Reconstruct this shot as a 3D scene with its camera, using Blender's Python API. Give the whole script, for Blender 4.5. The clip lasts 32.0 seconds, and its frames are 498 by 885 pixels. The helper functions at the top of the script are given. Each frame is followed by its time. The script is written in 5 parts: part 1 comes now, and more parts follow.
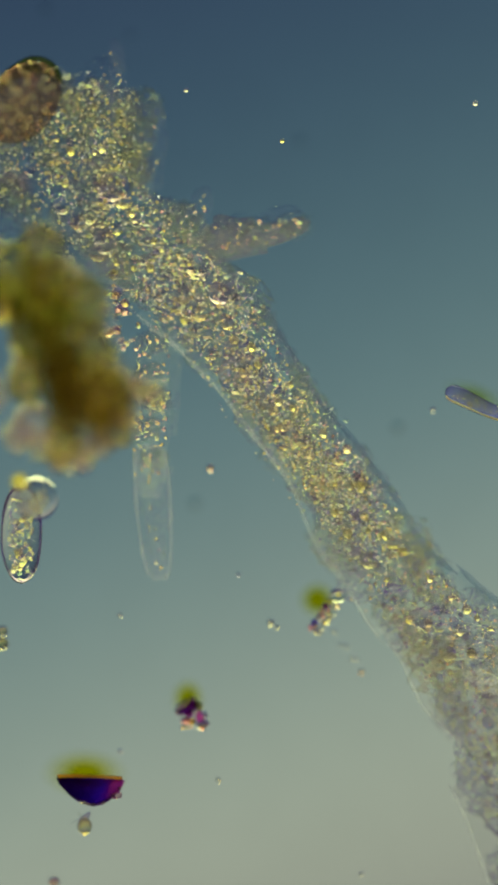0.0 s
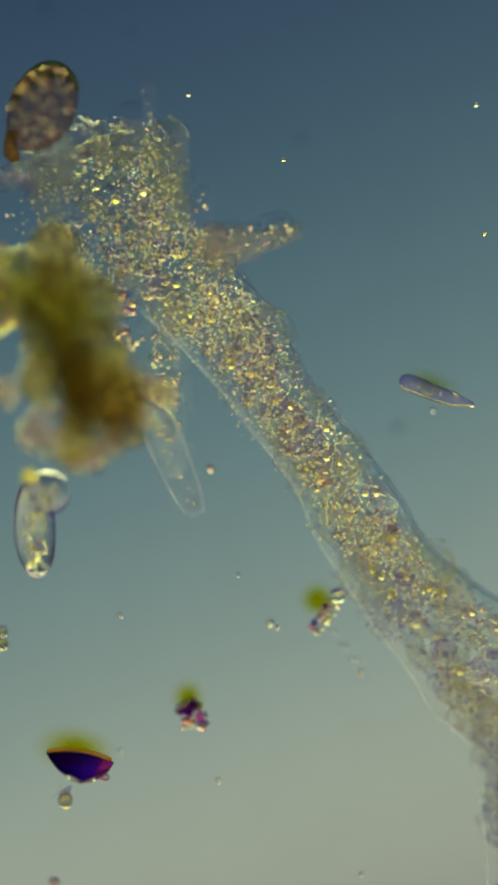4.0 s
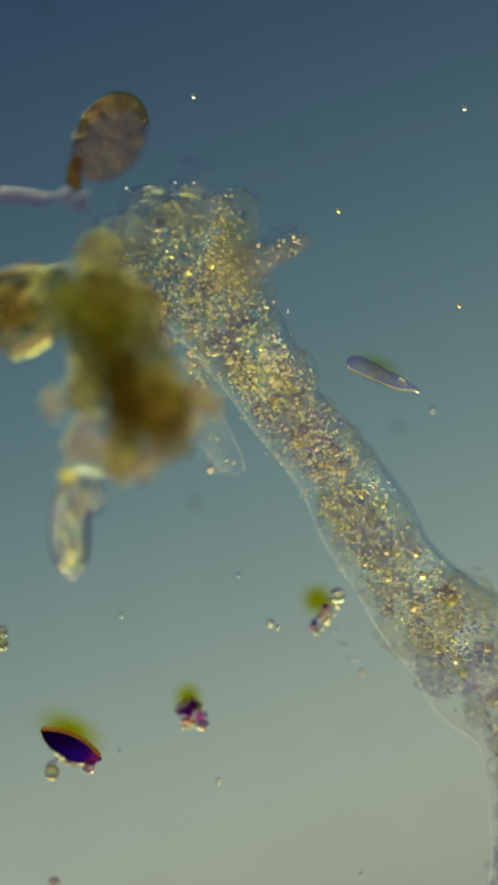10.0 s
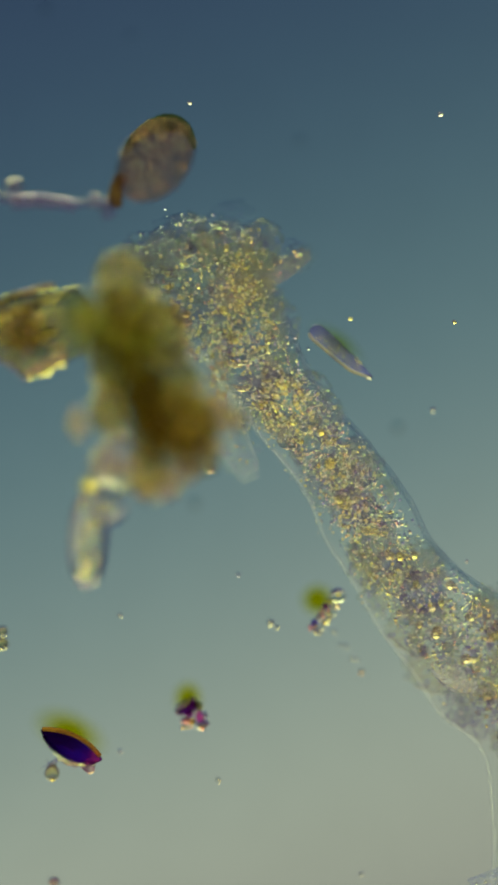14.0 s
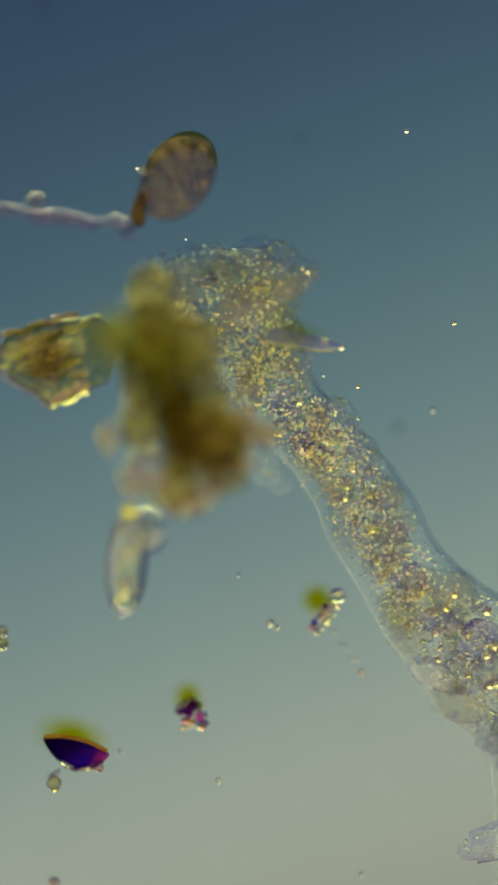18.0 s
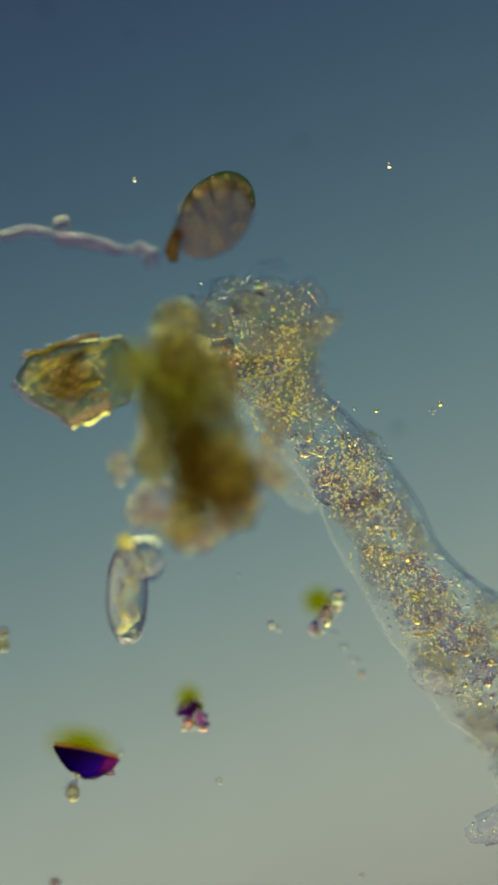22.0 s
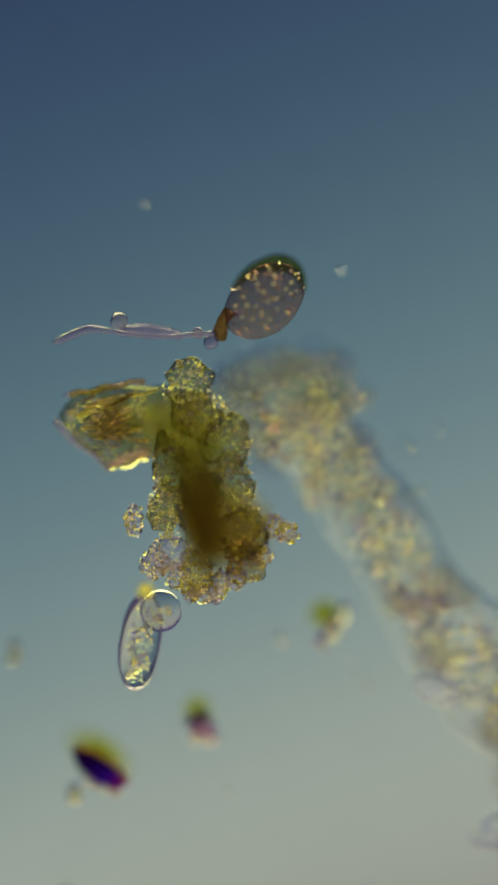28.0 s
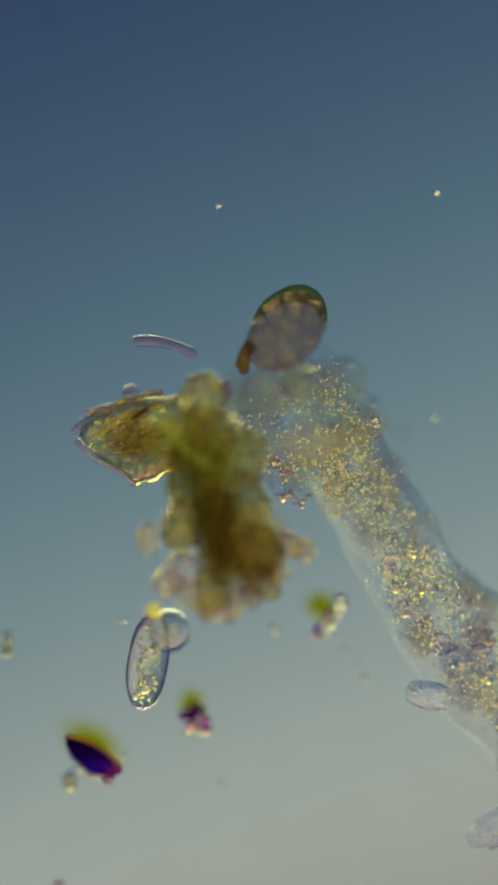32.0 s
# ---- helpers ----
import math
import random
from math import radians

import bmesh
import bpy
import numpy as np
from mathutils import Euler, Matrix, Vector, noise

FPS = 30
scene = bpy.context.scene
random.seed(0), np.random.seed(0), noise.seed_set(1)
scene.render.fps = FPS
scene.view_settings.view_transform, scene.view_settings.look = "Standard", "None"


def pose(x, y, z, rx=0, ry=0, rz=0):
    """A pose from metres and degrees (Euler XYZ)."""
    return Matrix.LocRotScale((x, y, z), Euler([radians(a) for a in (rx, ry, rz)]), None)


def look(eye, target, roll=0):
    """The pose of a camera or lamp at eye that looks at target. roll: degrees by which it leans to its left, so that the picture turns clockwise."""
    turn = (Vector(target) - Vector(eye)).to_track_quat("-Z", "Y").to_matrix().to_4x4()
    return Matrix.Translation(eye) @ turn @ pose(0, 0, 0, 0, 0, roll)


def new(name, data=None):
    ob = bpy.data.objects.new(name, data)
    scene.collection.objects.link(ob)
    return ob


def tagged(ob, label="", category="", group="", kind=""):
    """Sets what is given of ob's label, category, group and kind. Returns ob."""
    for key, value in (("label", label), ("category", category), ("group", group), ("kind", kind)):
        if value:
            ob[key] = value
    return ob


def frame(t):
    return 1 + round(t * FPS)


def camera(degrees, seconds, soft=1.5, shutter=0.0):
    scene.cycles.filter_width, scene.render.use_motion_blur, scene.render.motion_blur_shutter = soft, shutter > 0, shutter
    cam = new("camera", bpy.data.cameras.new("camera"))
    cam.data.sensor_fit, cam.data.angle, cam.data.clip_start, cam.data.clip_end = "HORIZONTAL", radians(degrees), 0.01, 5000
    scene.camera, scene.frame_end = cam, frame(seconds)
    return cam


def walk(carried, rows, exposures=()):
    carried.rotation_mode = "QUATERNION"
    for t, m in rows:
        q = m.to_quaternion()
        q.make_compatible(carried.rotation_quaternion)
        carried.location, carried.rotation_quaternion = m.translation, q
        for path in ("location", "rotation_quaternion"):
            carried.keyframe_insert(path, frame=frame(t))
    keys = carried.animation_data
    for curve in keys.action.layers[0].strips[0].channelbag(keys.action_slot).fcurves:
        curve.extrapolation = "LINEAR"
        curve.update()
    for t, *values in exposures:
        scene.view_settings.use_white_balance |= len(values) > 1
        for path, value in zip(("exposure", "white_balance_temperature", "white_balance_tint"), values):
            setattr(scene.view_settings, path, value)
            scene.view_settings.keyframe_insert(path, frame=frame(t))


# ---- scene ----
# A water drop under the microscope, enlarged: 1 m here is about 0.4 mm on the slide.
# The slide lies at z = 0; the camera looks straight down, and is racked up and down to focus.
DIST = 6.3066          # from the lens to the plane in focus
FOCUS = 0.08           # height of the plane in focus at the start

RACK = [(0.0, 0.0), (1.0, 0.0), (20.0, 0.0), (21.0, 0.005), (22.0, 0.010), (23.0, 0.022), (24.0, 0.030), (25.5, 0.034),
        (26.5, 0.075), (27.5, 0.098), (28.2, 0.110), (29.0, 0.110), (30.0, 0.110), (31.0, 0.110), (31.5, 0.108), (31.7, 0.090), (31.9, 0.048), (32.0, 0.042)]


def interp(rows, t):
    """Value or tuple between rows of (t, ...)."""
    if t <= rows[0][0]:
        return rows[0][1:]
    for a, b in zip(rows, rows[1:]):
        if t <= b[0]:
            f = (t - a[0]) / (b[0] - a[0])
            return tuple(p + (q - p) * f for p, q in zip(a[1:], b[1:]))
    return rows[-1][1:]


def eye(t):
    d = interp(RACK, t)[0]
    return -0.14 * d, 0.29 * d, FOCUS + DIST + d


cam = camera(8.0, 32.0, soft=3.2)
cam.data.dof.use_dof = True
cam.data.dof.focus_distance = DIST
cam.data.dof.aperture_fstop = 0.205
walk(cam, [(t, pose(*eye(t))) for t, _ in RACK],
     exposures=[(0.0, 0.02, 6490, 7), (13.0, 0.02, 6480, 7.5), (20.0, 0.03, 6470, 10), (28.0, 0.06, 6250, 15), (32.0, 0.07, 6180, 18)])


def place(x, y, z=FOCUS, t=0.0):
    """A point at height z that lies at x, y thousandths across and down the field at t seconds."""
    ex, ey, ez = eye(t)
    k = (ez - z) / DIST / 1000
    return Vector((ex + (x - 441) * k, ey + (784 - y) * k, z))


# ---- light: the lit field far below the slide and the oblique condenser lamp ----
world = bpy.data.worlds.new("dark_room")
scene.world = world
world.use_nodes = True
world.node_tree.nodes["Background"].inputs[0].default_value = (0.075, 0.04, 0.18, 1)
world.node_tree.nodes["Background"].inputs[1].default_value = 1.0

lamp = bpy.data.lights.new("condenser_lamp", "AREA")
lamp.shape, lamp.size, lamp.size_y = "RECTANGLE", 22.0, 14.0
lamp.energy, lamp.color = 5200.0, (0.87, 0.91, 0.33)
lamp_ob = new("condenser_lamp", lamp)
lamp_ob.matrix_world = look((-1.5, 12.8, -18.0), (-1.5, 12.7, 0.0))
scene.view_settings.exposure = 0.0


# ---- materials ----
CLEAR = set()              # names of the clear materials, which let the lamp's light through


def material(name):
    m = bpy.data.materials.new(name)
    m.use_nodes = True
    t = m.node_tree
    t.nodes.clear()
    return m, t, t.nodes.new("ShaderNodeOutputMaterial")


def node(t, kind, links=None, **values):
    n = t.nodes.new(kind)
    for key, v in values.items():
        n.inputs[key.replace("_", " ")].default_value = v
    for key, v in (links or {}).items():
        t.links.new(v, n.inputs[key])
    return n


def ramp(t, fac, stops, mode="LINEAR"):
    n = t.nodes.new("ShaderNodeValToRGB")
    n.color_ramp.interpolation = mode
    els = n.color_ramp.elements
    while len(els) < len(stops):
        els.new(0.5)
    for e, (p, c) in zip(els, stops):
        e.position, e.color = p, (*c, 1)
    t.links.new(fac, n.inputs[0])
    return n.outputs[0]


def glass(name, ior, colors, scale=60.0, rough=0.0, body=0.0, body_color=(0.5, 0.4, 0.2), bump=0.0):
    """Clear cell matter: it bends the light; part of it is a cloudy, light-scattering body."""
    m, t, out = material(name)
    CLEAR.add(name)
    co = node(t, "ShaderNodeTexCoord")
    nz = node(t, "ShaderNodeTexNoise", {"Vector": co.outputs["Object"]}, Scale=scale, Detail=3.0)
    info = node(t, "ShaderNodeObjectInfo")
    geo = node(t, "ShaderNodeNewGeometry")
    add = node(t, "ShaderNodeMath", {0: nz.outputs["Fac"], 1: geo.outputs["Random Per Island"]})
    add2 = node(t, "ShaderNodeMath", {0: add.outputs[0], 1: info.outputs["Random"]})
    fr = node(t, "ShaderNodeMath", {0: add2.outputs[0]})
    fr.operation = "FRACT"
    stops = [(i / max(1, len(colors) - 1), c) for i, c in enumerate(colors)]
    col = ramp(t, fr.outputs[0], stops)
    g = node(t, "ShaderNodeBsdfGlass", {"Color": col}, IOR=ior, Roughness=rough)
    sh = g.outputs[0]
    if bump:
        nb = node(t, "ShaderNodeTexNoise", {"Vector": co.outputs["Object"]}, Scale=scale * 2.2, Detail=4.0)
        b = node(t, "ShaderNodeBump", {"Height": nb.outputs["Fac"]}, Strength=bump, Distance=0.004)
        t.links.new(b.outputs[0], g.inputs["Normal"])
    if body:
        tr = node(t, "ShaderNodeBsdfTranslucent", Color=(*body_color, 1))
        df = node(t, "ShaderNodeBsdfDiffuse", Color=(*body_color, 1))
        half = node(t, "ShaderNodeMixShader", {1: tr.outputs[0], 2: df.outputs[0]}, Fac=0.35)
        patch = node(t, "ShaderNodeMath", {0: nz.outputs["Fac"]})
        patch.operation, patch.inputs[1].default_value = "MULTIPLY", body * 2
        patch.use_clamp = True
        mx = node(t, "ShaderNodeMixShader", {0: patch.outputs[0], 1: sh, 2: half.outputs[0]})
        sh = mx.outputs[0]
    t.links.new(sh, out.inputs["Surface"])
    return m


def haze(name, clear, bodies, share, scale=60.0, bump=0.8, gloss=0.0):
    """Cloudy cell matter that lets part of the light straight through and scatters the rest."""
    m, t, out = material(name)
    co = node(t, "ShaderNodeTexCoord")
    info = node(t, "ShaderNodeObjectInfo")
    shift = node(t, "ShaderNodeVectorMath", {0: co.outputs["Object"], 1: info.outputs["Random"]})
    nz = node(t, "ShaderNodeTexNoise", {"Vector": shift.outputs[0]}, Scale=scale, Detail=4.0, Roughness=0.6)
    big = node(t, "ShaderNodeTexNoise", {"Vector": shift.outputs[0]}, Scale=scale * 0.3, Detail=2.0)
    add = node(t, "ShaderNodeMath", {0: big.outputs["Fac"], 2: info.outputs["Random"]})
    add.operation, add.inputs[1].default_value = "MULTIPLY_ADD", 2.0
    fr = node(t, "ShaderNodeMath", {0: add.outputs[0]})
    fr.operation = "FRACT"
    col = ramp(t, fr.outputs[0], [(i / max(1, len(bodies) - 1), c) for i, c in enumerate(bodies)])
    bp = node(t, "ShaderNodeBump", {"Height": nz.outputs["Fac"]}, Strength=min(1.0, bump), Distance=0.010)
    tr = node(t, "ShaderNodeBsdfTranslucent", {"Color": col, "Normal": bp.outputs[0]})
    df = node(t, "ShaderNodeBsdfDiffuse", {"Color": col, "Normal": bp.outputs[0]})
    half_ = node(t, "ShaderNodeMixShader", {1: tr.outputs[0], 2: df.outputs[0]}, Fac=0.15)
    thin = node(t, "ShaderNodeBsdfTransparent", Color=(*clear, 1))
    mr = node(t, "ShaderNodeMapRange", {0: nz.outputs["Fac"]})
    mr.inputs[1].default_value, mr.inputs[2].default_value = 0.3, 0.7
    mr.inputs[3].default_value, mr.inputs[4].default_value = share * 0.5, min(1.0, share * 1.5)
    mx = node(t, "ShaderNodeMixShader", {0: mr.outputs[0], 1: thin.outputs[0], 2: half_.outputs[0]})
    sh = mx.outputs[0]
    if gloss:
        gl = node(t, "ShaderNodeBsdfGlossy", {"Normal": bp.outputs[0]}, Roughness=0.3)
        sh = node(t, "ShaderNodeMixShader", {1: sh, 2: gl.outputs[0]}, Fac=gloss).outputs[0]
    t.links.new(sh, out.inputs["Surface"])
    return m


def cloud(name, tints, bodies, share, scale=6.0, soft=0.5, ragged=0.5):
    """A soft-edged cloud of fine cell matter, thinning out towards its rim."""
    m, t, out = material(name)
    co = node(t, "ShaderNodeTexCoord")
    info = node(t, "ShaderNodeObjectInfo")
    ten = node(t, "ShaderNodeMath", {0: info.outputs["Random"]})
    ten.operation, ten.inputs[1].default_value = "MULTIPLY", 9.0
    shift = node(t, "ShaderNodeVectorMath", {0: co.outputs["Object"], 1: ten.outputs[0]})
    mp = node(t, "ShaderNodeMapping", {"Vector": co.outputs["Generated"]}, Location=(-1.0, -1.0, 0.0), Scale=(2.0, 2.0, 0.0))
    gr = node(t, "ShaderNodeTexGradient", {"Vector": mp.outputs[0]})
    gr.gradient_type = "SPHERICAL"
    nz = node(t, "ShaderNodeTexNoise", {"Vector": shift.outputs[0]}, Scale=scale, Detail=4.0, Roughness=0.65)
    mid = node(t, "ShaderNodeMapRange", {0: nz.outputs["Fac"]})
    mid.inputs[1].default_value, mid.inputs[2].default_value = 0.3, 0.7
    mid.inputs[3].default_value, mid.inputs[4].default_value = -ragged, ragged
    add = node(t, "ShaderNodeMath", {0: gr.outputs["Fac"], 1: mid.outputs[0]})
    edge = node(t, "ShaderNodeMapRange", {0: gr.outputs["Fac"]})
    edge.inputs[2].default_value = soft
    dens = node(t, "ShaderNodeMapRange", {0: add.outputs[0]})
    dens.inputs[2].default_value = soft
    fac = node(t, "ShaderNodeMath", {0: dens.outputs[0], 1: edge.outputs[0]})
    fac.operation = "MULTIPLY"
    big = node(t, "ShaderNodeTexNoise", {"Vector": shift.outputs[0]}, Scale=scale * 0.45, Detail=3.0)
    pick = node(t, "ShaderNodeMath", {0: big.outputs["Fac"], 2: info.outputs["Random"]})
    pick.operation, pick.inputs[1].default_value = "MULTIPLY_ADD", 3.0
    fr = node(t, "ShaderNodeMath", {0: pick.outputs[0]})
    fr.operation = "FRACT"
    col = ramp(t, fr.outputs[0], [(i / max(1, len(bodies) - 1), c) for i, c in enumerate(bodies)])
    bp = node(t, "ShaderNodeBump", {"Height": nz.outputs["Fac"]}, Strength=1.0, Distance=0.010)
    tr = node(t, "ShaderNodeBsdfTranslucent", {"Color": col, "Normal": bp.outputs[0]})
    tint = ramp(t, fr.outputs[0], [(i / max(1, len(tints) - 1), c) for i, c in enumerate(tints)])
    thin = node(t, "ShaderNodeBsdfTransparent", {"Color": tint})
    clear = node(t, "ShaderNodeBsdfTransparent")
    inner = node(t, "ShaderNodeMixShader", {1: thin.outputs[0], 2: tr.outputs[0]}, Fac=share)
    mx = node(t, "ShaderNodeMixShader", {0: fac.outputs[0], 1: clear.outputs[0], 2: inner.outputs[0]})
    t.links.new(mx.outputs[0], out.inputs["Surface"])
    return m


def relief(name, ior, tints, scale, depth=0.010, body=(0.6, 0.62, 0.5), share=0.1, soft=0.35, ragged=0.5, rim=True, rough=0.18, patch=0.8):
    """Lumpy clear cell matter: its fine relief bends the light from below, and it thins out towards its rim."""
    m, t, out = material(name)
    CLEAR.add(name)
    co = node(t, "ShaderNodeTexCoord")
    info = node(t, "ShaderNodeObjectInfo")
    ten = node(t, "ShaderNodeMath", {0: info.outputs["Random"]})
    ten.operation, ten.inputs[1].default_value = "MULTIPLY", 9.0
    shift = node(t, "ShaderNodeVectorMath", {0: co.outputs["Object"], 1: ten.outputs[0]})
    fine = node(t, "ShaderNodeTexNoise", {"Vector": shift.outputs[0]}, Scale=scale, Detail=3.0, Roughness=0.6)
    cells = node(t, "ShaderNodeTexVoronoi", {"Vector": shift.outputs[0]}, Scale=scale * 0.55)
    cells.feature = "SMOOTH_F1"
    hgt = node(t, "ShaderNodeMath", {0: cells.outputs["Distance"], 2: fine.outputs["Fac"]})
    hgt.operation, hgt.inputs[1].default_value = "MULTIPLY_ADD", -0.55
    bp = node(t, "ShaderNodeBump", {"Height": hgt.outputs[0]}, Strength=1.0, Distance=depth)
    big = node(t, "ShaderNodeTexNoise", {"Vector": shift.outputs[0]}, Scale=scale * patch, Detail=3.0, Roughness=0.6)
    pick = node(t, "ShaderNodeMath", {0: big.outputs["Fac"], 2: info.outputs["Random"]})
    pick.operation, pick.inputs[1].default_value = "MULTIPLY_ADD", 2.0
    fr = node(t, "ShaderNodeMath", {0: pick.outputs[0]})
    fr.operation = "FRACT"
    tint = ramp(t, fr.outputs[0], [(i / max(1, len(tints) - 1), c) for i, c in enumerate(tints)])
    bend = node(t, "ShaderNodeBsdfRefraction", {"Color": tint, "Normal": bp.outputs[0]}, IOR=ior, Roughness=rough)
    steep = node(t, "ShaderNodeBump", {"Height": hgt.outputs[0]}, Strength=1.0, Distance=0.013)
    cloudy = node(t, "ShaderNodeBsdfTranslucent", {"Normal": steep.outputs[0]}, Color=(*body, 1))
    thick = node(t, "ShaderNodeMath", {0: fine.outputs["Fac"]})
    thick.operation, thick.inputs[1].default_value = "MULTIPLY", share * 2
    thick.use_clamp = True
    sh = node(t, "ShaderNodeMixShader", {0: thick.outputs[0], 1: bend.outputs[0], 2: cloudy.outputs[0]}).outputs[0]
    if rim:
        mp = node(t, "ShaderNodeMapping", {"Vector": co.outputs["Generated"]}, Location=(-1.0, -1.0, 0.0), Scale=(2.0, 2.0, 0.0))
        gr = node(t, "ShaderNodeTexGradient", {"Vector": mp.outputs[0]})
        gr.gradient_type = "SPHERICAL"
        mid = node(t, "ShaderNodeMapRange", {0: big.outputs["Fac"]})
        mid.inputs[1].default_value, mid.inputs[2].default_value = 0.3, 0.7
        mid.inputs[3].default_value, mid.inputs[4].default_value = -ragged, ragged
        add = node(t, "ShaderNodeMath", {0: gr.outputs["Fac"], 1: mid.outputs[0]})
        edge = node(t, "ShaderNodeMapRange", {0: gr.outputs["Fac"]})
        edge.inputs[2].default_value = soft * 0.5
        dens = node(t, "ShaderNodeMapRange", {0: add.outputs[0]})
        dens.inputs[2].default_value = soft
        fac = node(t, "ShaderNodeMath", {0: dens.outputs[0], 1: edge.outputs[0]})
        fac.operation = "MULTIPLY"
        clear = node(t, "ShaderNodeBsdfTransparent")
        sh = node(t, "ShaderNodeMixShader", {0: fac.outputs[0], 1: clear.outputs[0], 2: sh}).outputs[0]
    t.links.new(sh, out.inputs["Surface"])
    return m


def film(name, color, thick):
    """A thin clear layer that only tints what is behind it."""
    m, t, out = material(name)
    co = node(t, "ShaderNodeTexCoord")
    mp = node(t, "ShaderNodeMapping", {"Vector": co.outputs["Generated"]}, Location=(-1.0, -1.0, 0.0), Scale=(2.0, 2.0, 0.0))
    gr = node(t, "ShaderNodeTexGradient", {"Vector": mp.outputs[0]})
    gr.gradient_type = "QUADRATIC_SPHERE"
    clear = node(t, "ShaderNodeBsdfTransparent")
    tint = node(t, "ShaderNodeBsdfTransparent", Color=(*color, 1))
    mul = node(t, "ShaderNodeMath", {0: gr.outputs["Fac"]})
    mul.operation, mul.inputs[1].default_value = "MULTIPLY", thick * 1.6
    mul.use_clamp = True
    mx = node(t, "ShaderNodeMixShader", {0: mul.outputs[0], 1: clear.outputs[0], 2: tint.outputs[0]})
    t.links.new(mx.outputs[0], out.inputs["Surface"])
    return m


M_WALL = glass("clear_ectoplasm", 0.95, [(0.98, 1.0, 0.99), (1.0, 0.99, 0.97)], 14.0)
# The dark violet tints paint in the shading between the tail's wrinkles.
M_LOBE = relief("wrinkled_cytoplasm", 0.95, [(0.95, 1.0, 0.88), (0.58, 0.54, 0.76), (0.88, 1.0, 0.96), (0.84, 0.74, 0.60), (0.96, 1.0, 0.82), (0.56, 0.54, 0.78), (0.88, 0.98, 0.94)], 5.0, 0.005, (0.56, 0.60, 0.76), 0.055, 0.3, 0.4, patch=0.7)
M_FOLD = relief("bluish_fold", 0.955, [(0.90, 0.93, 0.98), (0.92, 0.90, 0.99), (0.90, 0.96, 0.96)], 3.0, 0.004, (0.4, 0.44, 0.62), 0.02, 0.4, 0.4)
M_FINGER = glass("clear_finger", 0.968, [(0.9, 0.93, 0.98), (1.0, 0.99, 0.98)], 40.0, body=0.05, body_color=(0.45, 0.5, 0.78))
M_TIP = relief("clear_arm_tip", 0.94, [(0.95, 0.97, 1.0), (1.0, 1.0, 0.96), (0.90, 0.88, 0.98)], 55.0, 0.0020, (0.66, 0.72, 0.74), 0.06, rim=False, rough=0.04)
M_BULGE = relief("hazy_bulge", 0.93, [(1.0, 1.0, 1.0), (0.76, 0.76, 0.96), (1.0, 1.0, 0.98), (0.82, 0.80, 0.97)], 80.0, 0.004, (0.75, 0.76, 1.0), 0.24, rim=False)
M_ARM = relief("brownish_arm", 0.955, [(0.96, 0.86, 0.82), (0.78, 0.62, 0.68), (0.98, 0.94, 0.80), (0.68, 0.60, 0.80)], 60.0, 0.003, (0.62, 0.50, 0.50), 0.14, rim=False, rough=0.04)
# Dark violet steps put the plasm's relief shading into its colour.
M_PLASM = relief("streaming_cytoplasm", 0.95, [(0.97, 1.0, 0.80), (0.62, 0.54, 0.80), (0.94, 1.0, 0.94), (0.62, 0.54, 0.82), (0.94, 1.0, 0.84), (0.84, 0.70, 0.66), (0.98, 1.0, 0.80)], 6.0, 0.0040, (0.64, 0.68, 0.66), 0.10, 0.35, 0.45, patch=0.45)
M_GRAIN = glass("yellow_granule", 1.44, [(1.0, 0.98, 0.55), (1.0, 0.80, 0.42), (1.0, 1.0, 1.0), (1.0, 0.62, 0.62), (0.78, 0.72, 1.0), (0.92, 1.0, 0.55), (0.86, 0.92, 1.0), (1.0, 0.96, 0.60), (0.74, 0.64, 0.95)], 5.0, body=0.05, body_color=(0.8, 0.75, 0.8))
M_GLINT = glass("olive_glint", 1.5, [(1.0, 0.97, 0.66), (0.95, 0.95, 0.62), (1.0, 0.98, 0.82), (0.92, 0.82, 0.97)], 40.0, body=0.05, body_color=(0.95, 0.85, 0.6))
M_OLIVE = cloud("olive_detritus", [(0.74, 0.74, 0.32), (0.70, 0.70, 0.26), (0.74, 0.64, 0.42)], [(0.55, 0.55, 0.14), (0.6, 0.58, 0.2), (0.5, 0.4, 0.26)], 0.2, 30.0, 0.7, 0.35)
M_RIM = haze("orange_rim", (1.0, 0.7, 0.25), [(0.9, 0.6, 0.2), (0.9, 0.7, 0.25)], 0.8, 40.0, 0.2)
M_FINE = glass("fine_plasm_grain", 1.22, [(0.98, 1.0, 0.80), (1.0, 0.90, 0.88), (0.76, 0.68, 1.0), (0.90, 1.0, 0.85), (0.80, 0.82, 1.0)], 3.0, body=0.05, body_color=(0.75, 0.8, 0.8))
M_CRUMB = haze("olive_crumb", (0.85, 0.78, 0.45), [(0.65, 0.6, 0.12), (0.7, 0.65, 0.25), (0.5, 0.36, 0.3), (0.5, 0.45, 0.7)], 0.5, 60.0, 0.3)
M_VAC = glass("vacuole_fluid", 1.05, [(0.92, 0.88, 1.0), (1.0, 0.99, 0.94), (0.90, 0.87, 1.0)], 3.0)
M_CLUMP = cloud("brown_detritus", [(0.60, 0.54, 0.14), (0.54, 0.44, 0.16)], [(0.40, 0.36, 0.08), (0.36, 0.28, 0.1)], 0.2, 20.0, 0.6, 0.18)
M_FLAKE = haze("olive_flake", (0.8, 0.74, 0.4), [(0.7, 0.65, 0.12), (0.6, 0.55, 0.2), (0.7, 0.66, 0.3), (0.5, 0.42, 0.55)], 0.4, 2.0, 0.6, 0.05)
